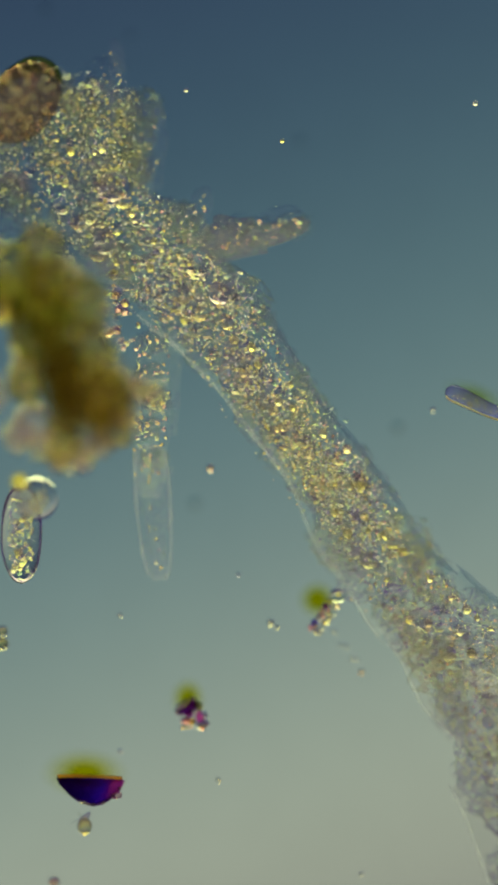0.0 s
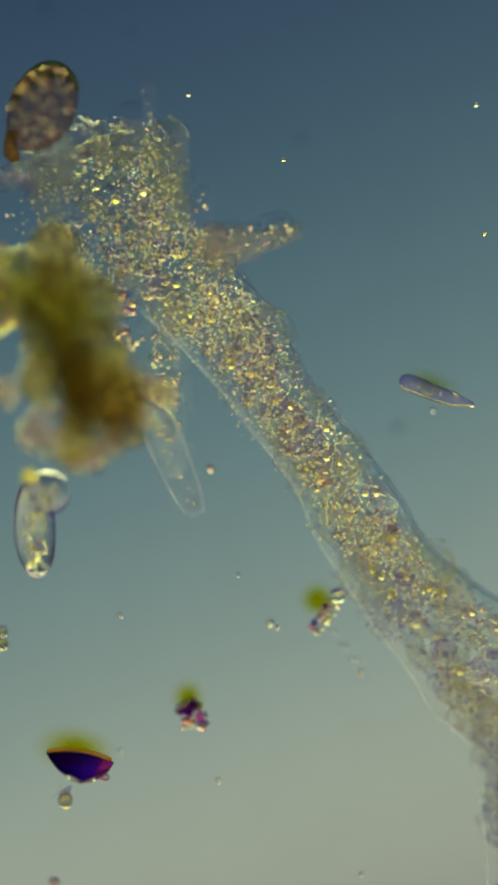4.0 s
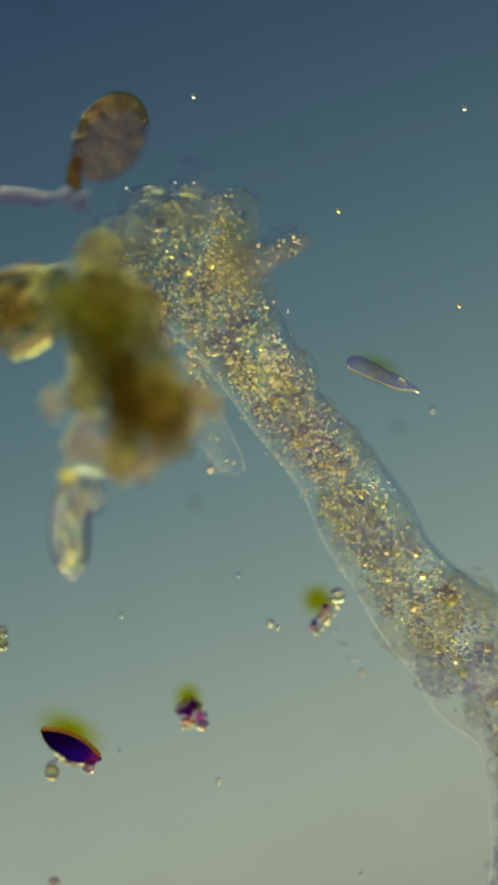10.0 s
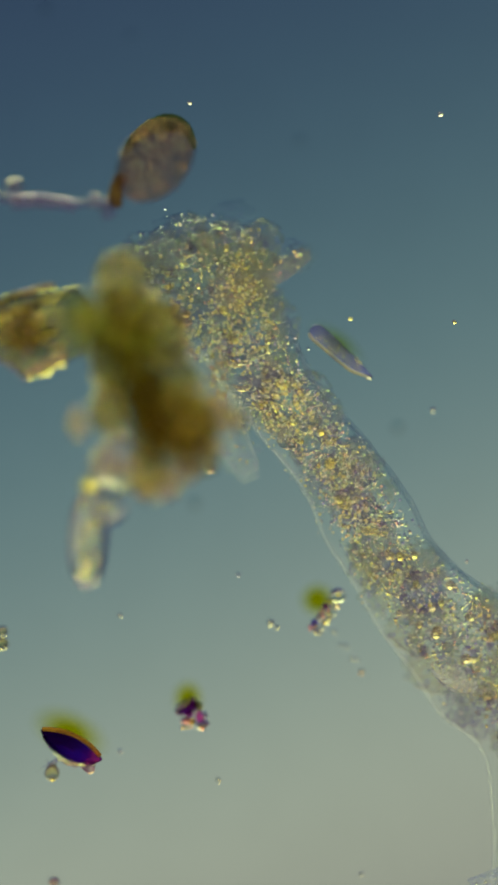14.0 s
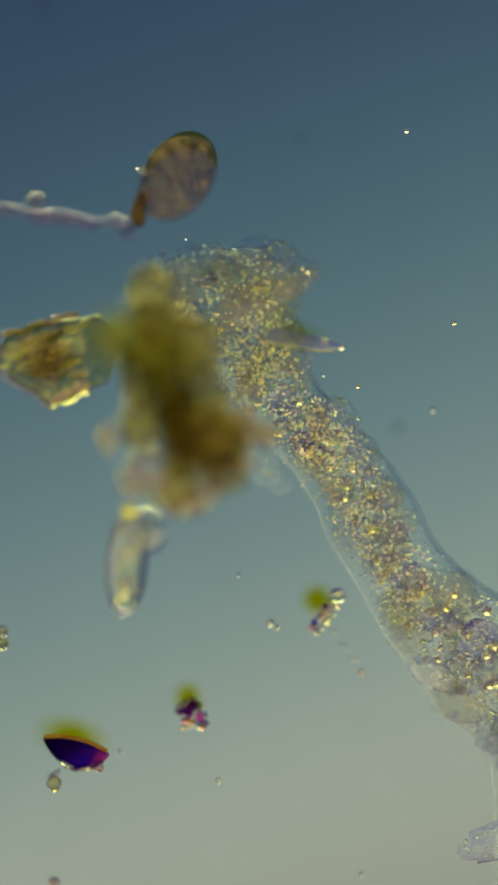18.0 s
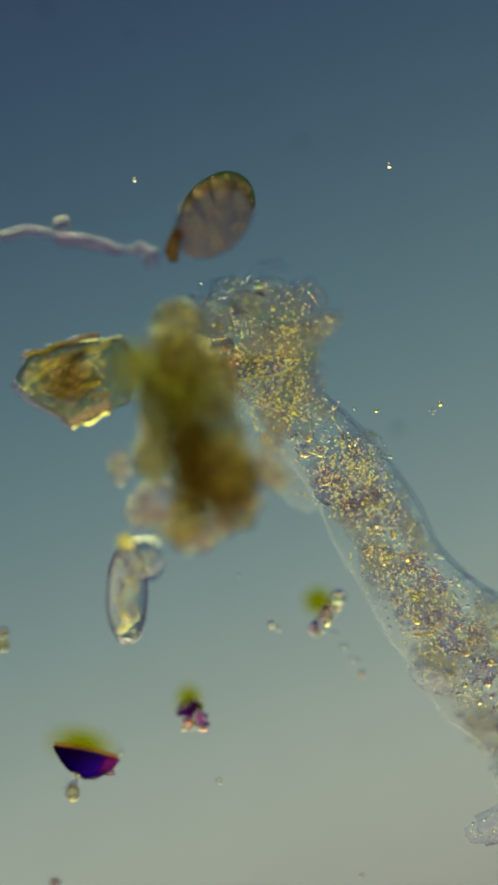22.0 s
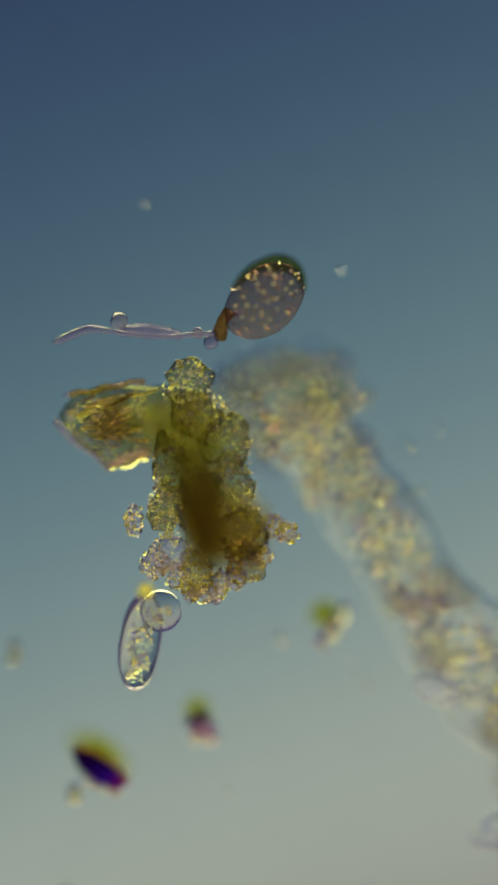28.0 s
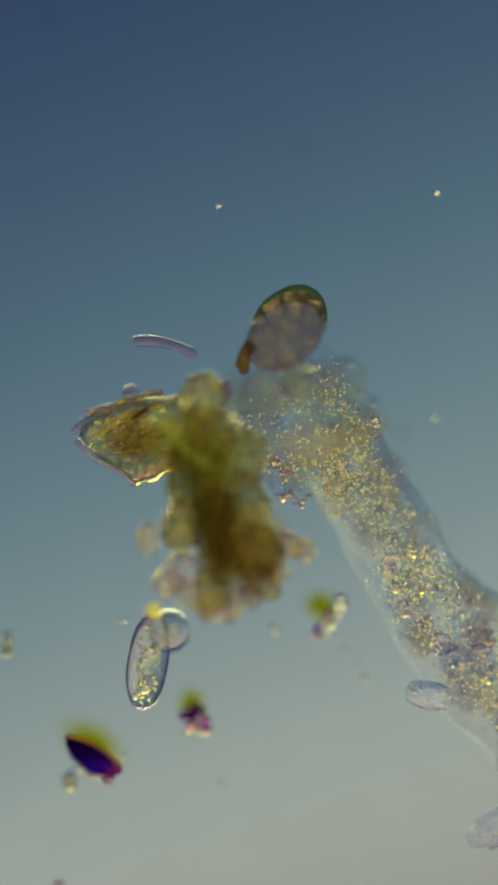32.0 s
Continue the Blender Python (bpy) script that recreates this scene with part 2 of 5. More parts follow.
M_PALE = glass("pale_flake", 1.25, [(0.95, 0.95, 0.85), (0.85, 0.8, 1.0), (1.0, 0.95, 0.6), (1.0, 0.75, 0.85)], 30.0, body=0.1, body_color=(0.5, 0.5, 0.35), bump=0.4)
M_OVAL = relief("violet_brown_cyst", 0.975, [(0.62, 0.46, 0.38), (0.38, 0.28, 0.32), (0.72, 0.60, 0.42), (0.42, 0.32, 0.44), (0.62, 0.44, 0.38)], 110.0, 0.0014, (0.42, 0.28, 0.24), 0.13, rim=False, patch=0.6)
M_CYSTG = glass("cyst_granule", 1.45, [(0.95, 0.72, 0.72), (0.98, 0.95, 0.6), (0.85, 0.7, 0.88), (0.95, 0.82, 0.6)], 5.0)
M_PINK = glass("pink_chip", 1.2, [(1.0, 0.6, 0.75), (1.0, 0.8, 0.85), (1.0, 0.9, 0.75)], 40.0, body=0.2, body_color=(0.9, 0.5, 0.7), bump=0.4)
M_ALGA = glass("clear_cell_wall", 1.13, [(0.92, 0.93, 0.95), (1.0, 0.98, 0.92)], 40.0, body=0.04, body_color=(0.5, 0.5, 0.45), bump=0.12)
M_ROUND = glass("clear_round_body", 0.955, [(0.86, 0.86, 0.95), (1.0, 0.97, 0.85)], 60.0, body=0.06, body_color=(0.4, 0.4, 0.35), bump=0.15)
M_YELLOW = glass("yellow_plate", 1.25, [(0.97, 0.95, 0.4), (0.88, 0.88, 0.5), (1.0, 0.98, 0.7)], 25.0, body=0.12, body_color=(0.5, 0.48, 0.08), bump=0.6)
M_PURPLE = haze("violet_crystal", (0.22, 0.08, 0.52), [(0.1, 0.12, 0.9), (0.22, 0.05, 0.85), (0.85, 0.1, 0.6), (0.15, 0.05, 0.7)], 0.4, 22.0, 0.5, 0.05)
M_WORM = relief("violet_cell", 0.965, [(0.44, 0.42, 0.88), (0.82, 0.84, 1.0), (0.34, 0.32, 0.74), (0.80, 0.82, 1.0)], 240.0, 0.002, (0.45, 0.48, 1.0), 0.16, rim=False, patch=0.5)
M_THREAD = relief("bluish_thread", 0.94, [(0.52, 0.44, 0.74), (0.95, 0.92, 0.88), (0.54, 0.46, 0.76), (0.88, 0.86, 0.90)], 100.0, 0.002, (0.66, 0.62, 0.68), 0.06, rim=False)
M_MAGENTA = haze("magenta_edge", (1.0, 0.45, 0.85), [(0.8, 0.2, 0.6), (0.9, 0.4, 0.55), (0.75, 0.15, 0.8)], 0.55, 40.0, 0.5)
M_KNOB = glass("glassy_knob", 1.14, [(0.92, 0.86, 0.8), (0.8, 0.72, 0.92), (0.95, 0.92, 0.6), (0.92, 0.88, 0.7)], 70.0, body=0.12, body_color=(0.55, 0.5, 0.2), bump=0.9)
M_DOT = haze("yellow_dot", (1.0, 0.96, 0.6), [(0.98, 0.92, 0.5), (0.98, 0.94, 0.7), (0.95, 0.82, 0.6)], 0.6, 40.0, 0.3)
# Pale and dark tints for the lit and shaded sides of the wall.
M_PALERIM = haze("painted_pale_side", (1.0, 1.0, 1.0), [(0.62, 0.7, 0.85), (0.7, 0.75, 0.85)], 0.10, 60.0, 0.1)
M_DARKRIM = haze("painted_dark_side", (0.88, 0.91, 0.96), [(0.3, 0.35, 0.5), (0.35, 0.4, 0.5)], 0.10, 60.0, 0.1)
# Tint for the dark halo that is modelled beside the cyst.
M_GREENHALO = haze("dark_green_halo", (0.40, 0.46, 0.28), [(0.22, 0.28, 0.12), (0.25, 0.28, 0.14)], 0.2, 40.0, 0.2)
M_STALK = haze("brown_stalk", (0.50, 0.38, 0.26), [(0.35, 0.25, 0.14), (0.5, 0.38, 0.15), (0.3, 0.18, 0.2)], 0.45, 120.0, 0.8)
M_DROP = glass("yellow_droplet", 1.5, [(1.0, 0.98, 0.66), (0.98, 0.94, 0.68), (1.0, 0.98, 0.82), (0.97, 0.86, 0.8)], 5.0, body=0.06, body_color=(1.0, 0.92, 0.85))
M_ARMHAZE = relief("greyish_plasm", 0.95, [(0.97, 0.97, 0.86), (0.76, 0.70, 0.80), (0.98, 1.0, 0.88), (0.70, 0.66, 0.84)], 6.0, 0.0045, (0.52, 0.50, 0.62), 0.04, 0.35, 0.6)
M_YOLK = cloud("orange_yellow_body", [(1.0, 0.92, 0.4), (1.0, 0.85, 0.35)], [(0.98, 0.80, 0.25), (0.95, 0.88, 0.3)], 0.5, 20.0, 0.8, 0.1)
M_BROWN = cloud("reddish_detritus", [(0.72, 0.60, 0.30), (0.68, 0.58, 0.26), (0.72, 0.54, 0.42)], [(0.56, 0.44, 0.14), (0.5, 0.36, 0.18)], 0.25, 30.0, 0.5, 0.25)
# Tints for added sheets that imitate the lens's olive colour fringes.
M_FRINGE = film("olive_fringe", (0.78, 0.74, 0.02), 1.0)
M_THINFRINGE = film("thin_olive_fringe", (0.75, 0.78, 0.25), 0.6)
M_MATTER = relief("olive_brown_matter", 0.94, [(0.50, 0.54, 0.22), (0.26, 0.22, 0.14), (0.90, 0.92, 0.42), (0.42, 0.30, 0.50), (0.66, 0.74, 0.30), (0.28, 0.24, 0.18), (0.72, 0.60, 0.34)], 120.0, 0.003, (0.44, 0.46, 0.34), 0.06, rim=False)
M_GLASSY = relief("violet_grey_matter", 0.93, [(1.0, 0.97, 0.80), (0.66, 0.54, 0.82), (1.0, 0.93, 0.90), (0.60, 0.50, 0.80), (1.0, 0.97, 0.82)], 100.0, 0.003, (0.7, 0.64, 0.8), 0.09, rim=False)
M_INCLUSION = relief("violet_inclusion", 0.94, [(0.72, 0.66, 0.88), (0.84, 0.78, 0.80), (0.66, 0.60, 0.84), (0.86, 0.78, 0.74)], 3.0, 0.003, (0.5, 0.4, 0.6), 0.04, soft=0.9, ragged=0.2)
M_TIPRIM = haze("pale_arm_outline", (0.97, 0.98, 1.0), [(0.72, 0.8, 0.88), (0.8, 0.82, 0.85)], 0.12, 60.0, 0.1)
M_SPECK = haze("bright_speck", (1.0, 0.96, 0.55), [(1.0, 0.95, 0.40), (1.0, 0.74, 0.34), (1.0, 1.0, 0.85), (0.95, 0.62, 0.6), (0.85, 1.0, 0.5), (0.70, 0.68, 1.0), (0.95, 1.0, 0.5)], 0.6, 150.0, 0.3)
M_DUST = film("grey_dust", (0.45, 0.5, 0.52), 0.7)


def crystal_material():
    """Violet crystal that shades from dark violet through blue to a pink end."""
    m, t, out = material("banded_violet_crystal")
    co = node(t, "ShaderNodeTexCoord")
    sep = node(t, "ShaderNodeSeparateXYZ", {0: co.outputs["Generated"]})
    nz = node(t, "ShaderNodeTexNoise", {"Vector": co.outputs["Object"]}, Scale=45.0, Detail=3.0)
    mix = node(t, "ShaderNodeMath", {0: nz.outputs["Fac"], 2: sep.outputs[0]})
    mix.operation, mix.inputs[1].default_value = "MULTIPLY_ADD", 0.35
    col = ramp(t, mix.outputs[0], [(0.2, (0.10, 0.02, 0.22)), (0.55, (0.14, 0.04, 0.50)), (0.85, (0.20, 0.08, 0.80)), (0.97, (0.34, 0.07, 0.62)), (1.0, (0.62, 0.16, 0.60))])
    bp = node(t, "ShaderNodeBump", {"Height": nz.outputs["Fac"]}, Strength=0.8, Distance=0.006)
    bend = node(t, "ShaderNodeBsdfRefraction", {"Color": col, "Normal": bp.outputs[0]}, IOR=0.93, Roughness=0.05)
    glow = node(t, "ShaderNodeBsdfTranslucent", {"Color": col, "Normal": bp.outputs[0]})
    sh = node(t, "ShaderNodeMixShader", {1: bend.outputs[0], 2: glow.outputs[0]}, Fac=0.4)
    t.links.new(sh.outputs[0], out.inputs["Surface"])
    return m


def field_material():
    m, t, out = material("lit_field")
    co = node(t, "ShaderNodeTexCoord")
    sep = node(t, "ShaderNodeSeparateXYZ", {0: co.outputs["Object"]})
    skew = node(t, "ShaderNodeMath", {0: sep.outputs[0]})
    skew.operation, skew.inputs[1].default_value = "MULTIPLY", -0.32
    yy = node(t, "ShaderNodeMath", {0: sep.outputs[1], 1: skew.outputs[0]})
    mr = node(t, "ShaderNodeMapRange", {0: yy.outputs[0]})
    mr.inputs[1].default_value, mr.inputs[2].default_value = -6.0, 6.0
    # The fall-off of the field's light is painted into the emission colour.
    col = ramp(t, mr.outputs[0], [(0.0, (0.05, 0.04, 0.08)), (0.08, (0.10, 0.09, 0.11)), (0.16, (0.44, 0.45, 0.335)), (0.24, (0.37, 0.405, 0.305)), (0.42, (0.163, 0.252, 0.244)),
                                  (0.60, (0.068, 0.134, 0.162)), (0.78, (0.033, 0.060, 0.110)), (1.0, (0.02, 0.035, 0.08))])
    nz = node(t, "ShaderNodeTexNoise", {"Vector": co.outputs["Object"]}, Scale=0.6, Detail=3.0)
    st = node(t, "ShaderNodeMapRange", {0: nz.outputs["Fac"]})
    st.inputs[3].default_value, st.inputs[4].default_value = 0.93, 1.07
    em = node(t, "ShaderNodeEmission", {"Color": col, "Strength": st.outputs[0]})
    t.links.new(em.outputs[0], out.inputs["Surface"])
    return m


def slide_material():
    m, t, out = material("slide_glass")
    co = node(t, "ShaderNodeTexCoord")
    nz = node(t, "ShaderNodeTexNoise", {"Vector": co.outputs["Object"]}, Scale=9.0, Detail=5.0)
    col = ramp(t, nz.outputs["Fac"], [(0.3, (0.985, 0.985, 0.985)), (0.7, (1.0, 1.0, 1.0))])
    clear = node(t, "ShaderNodeBsdfTransparent", {"Color": col})
    t.links.new(clear.outputs[0], out.inputs["Surface"])
    return m


# ---- mesh helpers ----
def mesh_of(bm, name, mat, smooth=True):
    me = bpy.data.meshes.new(name)
    bm.normal_update()
    bm.to_mesh(me)
    bm.free()
    me.materials.append(mat)
    if smooth:
        me.polygons.foreach_set("use_smooth", [True] * len(me.polygons))
    return me


def part(name, bm, mat, parent, label="", at=None, smooth=True):
    ob = new(name, mesh_of(bm, name, mat, smooth) if isinstance(bm, bmesh.types.BMesh) else bm)
    ob.parent = parent
    if at is not None:
        ob.matrix_basis = at
    if label:
        ob["label"] = label
    ob.visible_shadow = ob.data.materials[0].name not in CLEAR
    return ob


def thing(name, label, category, group="", m=None):
    ob = new(name)
    ob.empty_display_size = 0.05
    if m is not None:
        ob.matrix_basis = m
    return tagged(ob, label, category, group)


def ball(bm, c, r, sub=2, squash=(1, 1, 1), turn=0.0):
    m = Matrix.Translation(c) @ Matrix.Rotation(turn, 4, "Z") @ Matrix.Diagonal((r * squash[0], r * squash[1], r * squash[2], 1))
    return bmesh.ops.create_icosphere(bm, subdivisions=sub, radius=1, matrix=m)["verts"]


def lump(verts, c, amount, scale, seed):
    """Pushes vertices in and out along the way from c, by noise."""
    off = Vector((seed * 3.7, seed * 1.9, seed * 5.3))
    c = Vector(c)
    for v in verts:
        d = v.co - c
        n = noise.noise(v.co * scale + off) + 0.5 * noise.noise(v.co * scale * 2.3 + off)
        v.co = c + d * (1 + amount * n)


def blob(sx, sy, sz, sub=3, amount=0.15, scale=9.0, seed=1):
    bm = bmesh.new()
    vs = ball(bm, (0, 0, 0), 1.0, sub, (sx, sy, sz))
    lump(vs, (0, 0, 0), amount, scale, seed)
    return bm


def dome(seed, flat=0.8, amount=0.42, scale=1.7, sub=4, cut=-0.12):
    """A lumpy mass, open underneath, of radius one."""
    bm = blob(1.0, random.Random(seed).uniform(0.7, 1.0), flat, sub, amount, scale, seed)
    bmesh.ops.delete(bm, geom=[v for v in bm.verts if v.co.z < cut], context="VERTS")
    return bm


def shell(sx, sy, sz, amount, scale, seed):
    """The upper half of a lumpy body."""
    bm = blob(sx, sy, sz, 4, amount, scale, seed)
    bmesh.ops.delete(bm, geom=[v for v in bm.verts if v.co.z < -0.1 * sz], context="VERTS")
    return bm


def crumbs(items, name, mat):
    """Many small pebbles (x, y, z, radius, squash, turn) in one mesh."""
    unit = bmesh.new()
    ball(unit, (0, 0, 0), 1.0, 2)
    vs = np.array([v.co[:] for v in unit.verts])
    fs = np.array([[v.index for v in f.verts] for f in unit.faces])
    unit.free()
    allv, allf = [], []
    for i, (x, y, z, r, q, a) in enumerate(items):
        c, n = math.cos(a), math.sin(a)
        u = vs * (r, r * q, r * 0.85)
        allv.append(np.stack([u[:, 0] * c - u[:, 1] * n + x, u[:, 0] * n + u[:, 1] * c + y, u[:, 2] + z], 1))
        allf.append(fs + i * len(vs))
    me = bpy.data.meshes.new(name)
    me.from_pydata(np.concatenate(allv).tolist(), [], np.concatenate(allf).tolist())
    me.materials.append(mat)
    me.polygons.foreach_set("use_smooth", [True] * len(me.polygons))
    return me


def rod(points, radii, segs=14, wobble=0.0, seed=1, flat=1.0):
    """A closed, rounded rod through points."""
    bm = bmesh.new()
    pts = [Vector(p) for p in points]
    rings = []
    for i, p in enumerate(pts):
        tan = (pts[min(i + 1, len(pts) - 1)] - pts[max(i - 1, 0)]).normalized()
        side = tan.cross(Vector((0, 0, 1)))
        side = side.normalized() if side.length > 1e-6 else Vector((1, 0, 0))
        up = side.cross(tan)
        ring = []
        for k in range(segs):
            a = 2 * math.pi * k / segs
            q = p + side * (math.cos(a) * radii[i]) + up * (math.sin(a) * radii[i] * flat)
            if wobble:
                q += (q - p) * wobble * noise.noise(q * 22 + Vector((seed, seed * 2, 0)))
            ring.append(bm.verts.new(q))
        rings.append(ring)
    for a, b in zip(rings, rings[1:]):
        for k in range(segs):
            bm.faces.new((a[k], a[(k + 1) % segs], b[(k + 1) % segs], b[k]))
    tips = (pts[0] - (pts[1] - pts[0]).normalized() * radii[0] * 0.35, pts[-1] + (pts[-1] - pts[-2]).normalized() * radii[-1] * 0.35)
    for ring, tip in ((rings[0], tips[0]), (rings[-1], tips[1])):
        v = bm.verts.new(tip)
        for k in range(segs):
            bm.faces.new((ring[k], ring[(k + 1) % segs], v))
    bmesh.ops.recalc_face_normals(bm, faces=bm.faces)
    return bm


def capsule(length, r0, r1, n=24, bend=0.0, **kw):
    """A rod along x with round ends."""
    pts, rad = [], []
    for i in range(n + 1):
        f = (1 - math.cos(math.pi * (i + 0.3) / (n + 0.6))) / 2
        x = (f - 0.5) * length
        e = min(f, 1 - f) * length
        r = r0 + (r1 - r0) * f
        rr = r * math.sqrt(max(0.005, 1 - max(0.0, 1 - e / r) ** 2))
        pts.append((x, bend * (4 * (f - 0.5) ** 2 - 0.5), 0))
        rad.append(rr)
    return rod(pts, rad, **kw)


def shard_mesh(seed, sx, sy, sz, n=10):
    """An angular chip: the hull of random points on a squashed ball."""
    rnd = random.Random(seed)
    bm = bmesh.new()
    for _ in range(n):
        d = Vector((rnd.gauss(0, 1), rnd.gauss(0, 1), rnd.gauss(0, 1))).normalized()
        bm.verts.new((d.x * sx, d.y * sy, d.z * sz))
    bmesh.ops.convex_hull(bm, input=bm.verts)
    bmesh.ops.bevel(bm, geom=bm.edges[:], offset=min(sx, sy, sz) * 0.12, segments=1, affect="EDGES")
    return bm


JOURNEYS = []              # (object, rows) gathered while building, keyed at the end


def moves(ob, rows):
    JOURNEYS.append((ob, rows))


def track(ob, rows, step=0.0):
    """Rows of t, x, y, z, turn: places in the field at that time."""
    moves(ob, [(t, Matrix.Translation(place(x, y, z, t)) @ Matrix.Rotation(radians(a), 4, "Z")) for t, x, y, z, a in rows])


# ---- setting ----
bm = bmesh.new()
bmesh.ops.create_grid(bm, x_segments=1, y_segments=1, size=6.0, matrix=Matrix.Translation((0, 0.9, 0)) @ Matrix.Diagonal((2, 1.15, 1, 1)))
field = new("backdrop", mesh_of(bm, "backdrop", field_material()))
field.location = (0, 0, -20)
tagged(field, "glowing field, its light painted from grey-green to dark blue", "backdrop", kind="structure")

bm = bmesh.new()
bmesh.ops.create_cube(bm, size=1.0, matrix=Matrix.Translation((0.1, -0.1, -0.03)) @ Matrix.Diagonal((2.6, 3.4, 0.06, 1)))
bmesh.ops.bevel(bm, geom=bm.edges[:], offset=0.008, segments=2, affect="EDGES")
slide = new("ground", mesh_of(bm, "glass_slide", slide_material(), False))
slide.visible_shadow = False
tagged(slide, "clear glass microscope slide under the water", "glass slide", kind="structure")

# ---- the amoeba ----
# middle line at the start and at the end, and half widths, tail first
LINE0 = [(85, 170), (140, 300), (230, 420), (320, 510), (405, 595), (495, 725), (570, 815), (628, 915), (680, 1000),
         (760, 1095), (850, 1175), (940, 1265), (1000, 1420), (1010, 1620), (1010, 1900)]
LINE1 = [(240, 160), (330, 280), (430, 400), (415, 500), (460, 590), (505, 695), (606, 806), (672, 908), (722, 1003),
         (790, 1095), (875, 1175), (970, 1265), (1040, 1420), (1050, 1620), (1050, 1900)]
HALF = [85, 100, 105, 100, 90, 74, 73, 80, 78, 94, 116, 124, 152, 162, 165]
SWING = [0, 0, 0, 0, 0, 0, 0, 0, 0, 0, -8, -42, -25, 30, 110]     # how far the front lies aside at the start
ARC = [0.0]
for a, b in zip(LINE0, LINE0[1:]):
    ARC.append(ARC[-1] + math.hypot(b[0] - a[0], b[1] - a[1]))
TAIL = [(0, 0), (3.5, 75), (6, 150), (9, 230), (13, 290), (19, 400), (23, 480), (25.5, 535), (28, 582), (32, 652)]


def ease(f):
    f = min(1.0, max(0.0, f))
    return f * f * (3 - 2 * f)


def hermite(values, s):
    i = 0
    while i < len(ARC) - 2 and s > ARC[i + 1]:
        i += 1
    f = (s - ARC[i]) / (ARC[i + 1] - ARC[i])
    h = ARC[i + 1] - ARC[i]

    def slope(j):
        lo, hi = max(0, j - 1), min(len(ARC) - 1, j + 1)
        return (values[hi] - values[lo]) / (ARC[hi] - ARC[lo])
    if f < 0 or f > 1:
        j = i if f < 0 else i + 1
        return values[j] + slope(j) * (s - ARC[j])
    f2, f3 = f * f, f * f * f
    return (values[i] * (2 * f3 - 3 * f2 + 1) + slope(i) * h * (f3 - 2 * f2 + f)
            + values[i + 1] * (3 * f2 - 2 * f3) + slope(i + 1) * h * (f3 - f2))


def spine(s, t):
    g = t / 32
    xs = [a[0] + (b[0] - a[0]) * g for a, b in zip(LINE0, LINE1)]
    ys = [a[1] + (b[1] - a[1]) * g for a, b in zip(LINE0, LINE1)]
    swing = hermite(SWING, s) * (1 - ease(t / 6))
    return hermite(xs, s) + swing, hermite(ys, s)


def heading(s, t):
    a, b = spine(s - 12, t), spine(s + 12, t)
    return math.atan2(-(b[1] - a[1]), b[0] - a[0])


def half(s):
    return hermite(HALF, s)


def tail_at(t):
    return interp(TAIL, t)[0]


MID = 0.088            # height of the amoeba's middle plane


def flat_place(x, y, z):
    """Field coordinates on the slide, apart from the racking of the lens."""
    k = (FOCUS + DIST - z) / DIST / 1000
    return Vector(((x - 441) * k, (784 - y) * k, z))


def stream(s0, w, t_end=32, step=2.0, fast=36.0, keep=12.0):
    """Where plasma that starts at s0 is at each step: rows of t, x, y, turn."""
    rows, s, t, dt = [], s0, 0.0, 0.25
    n = 0
    while t <= t_end + 1e-6:
        if abs(t / step - round(t / step)) < 1e-6:
            d = s - tail_at(t)
            x, y = spine(s, t)
            a = heading(s, t)
            slim = 1 - 0.22 * t / 32 * (1 - ease((s - 950) / 220))
            hw = max(half(s) * 0.88 * slim, (160 - 1.5 * t) * (1 - ease((d - 60) / (320 - 4.0 * t))))
            hw *= math.sqrt(max(0.05, min(1, (d + 30) / 110)))
            rows.append((t, x - math.sin(a) * w * hw, y - math.cos(a) * w * hw, a))
        d = s - tail_at(t)
        v_tail = (tail_at(t + dt) - tail_at(t)) / dt
        drag = 1 - 0.65 * w * w
        s += dt * (v_tail + (fast * drag - v_tail) * ease(d / 330))
        s = max(s, tail_at(t + dt) + keep)
        t += dt
    return rows


amoeba = thing("amoeba", "granular yellow-grey amoeba with clear walls creeping on the slide", "amoeba", m=Matrix.Translation((0, 0, 0)))


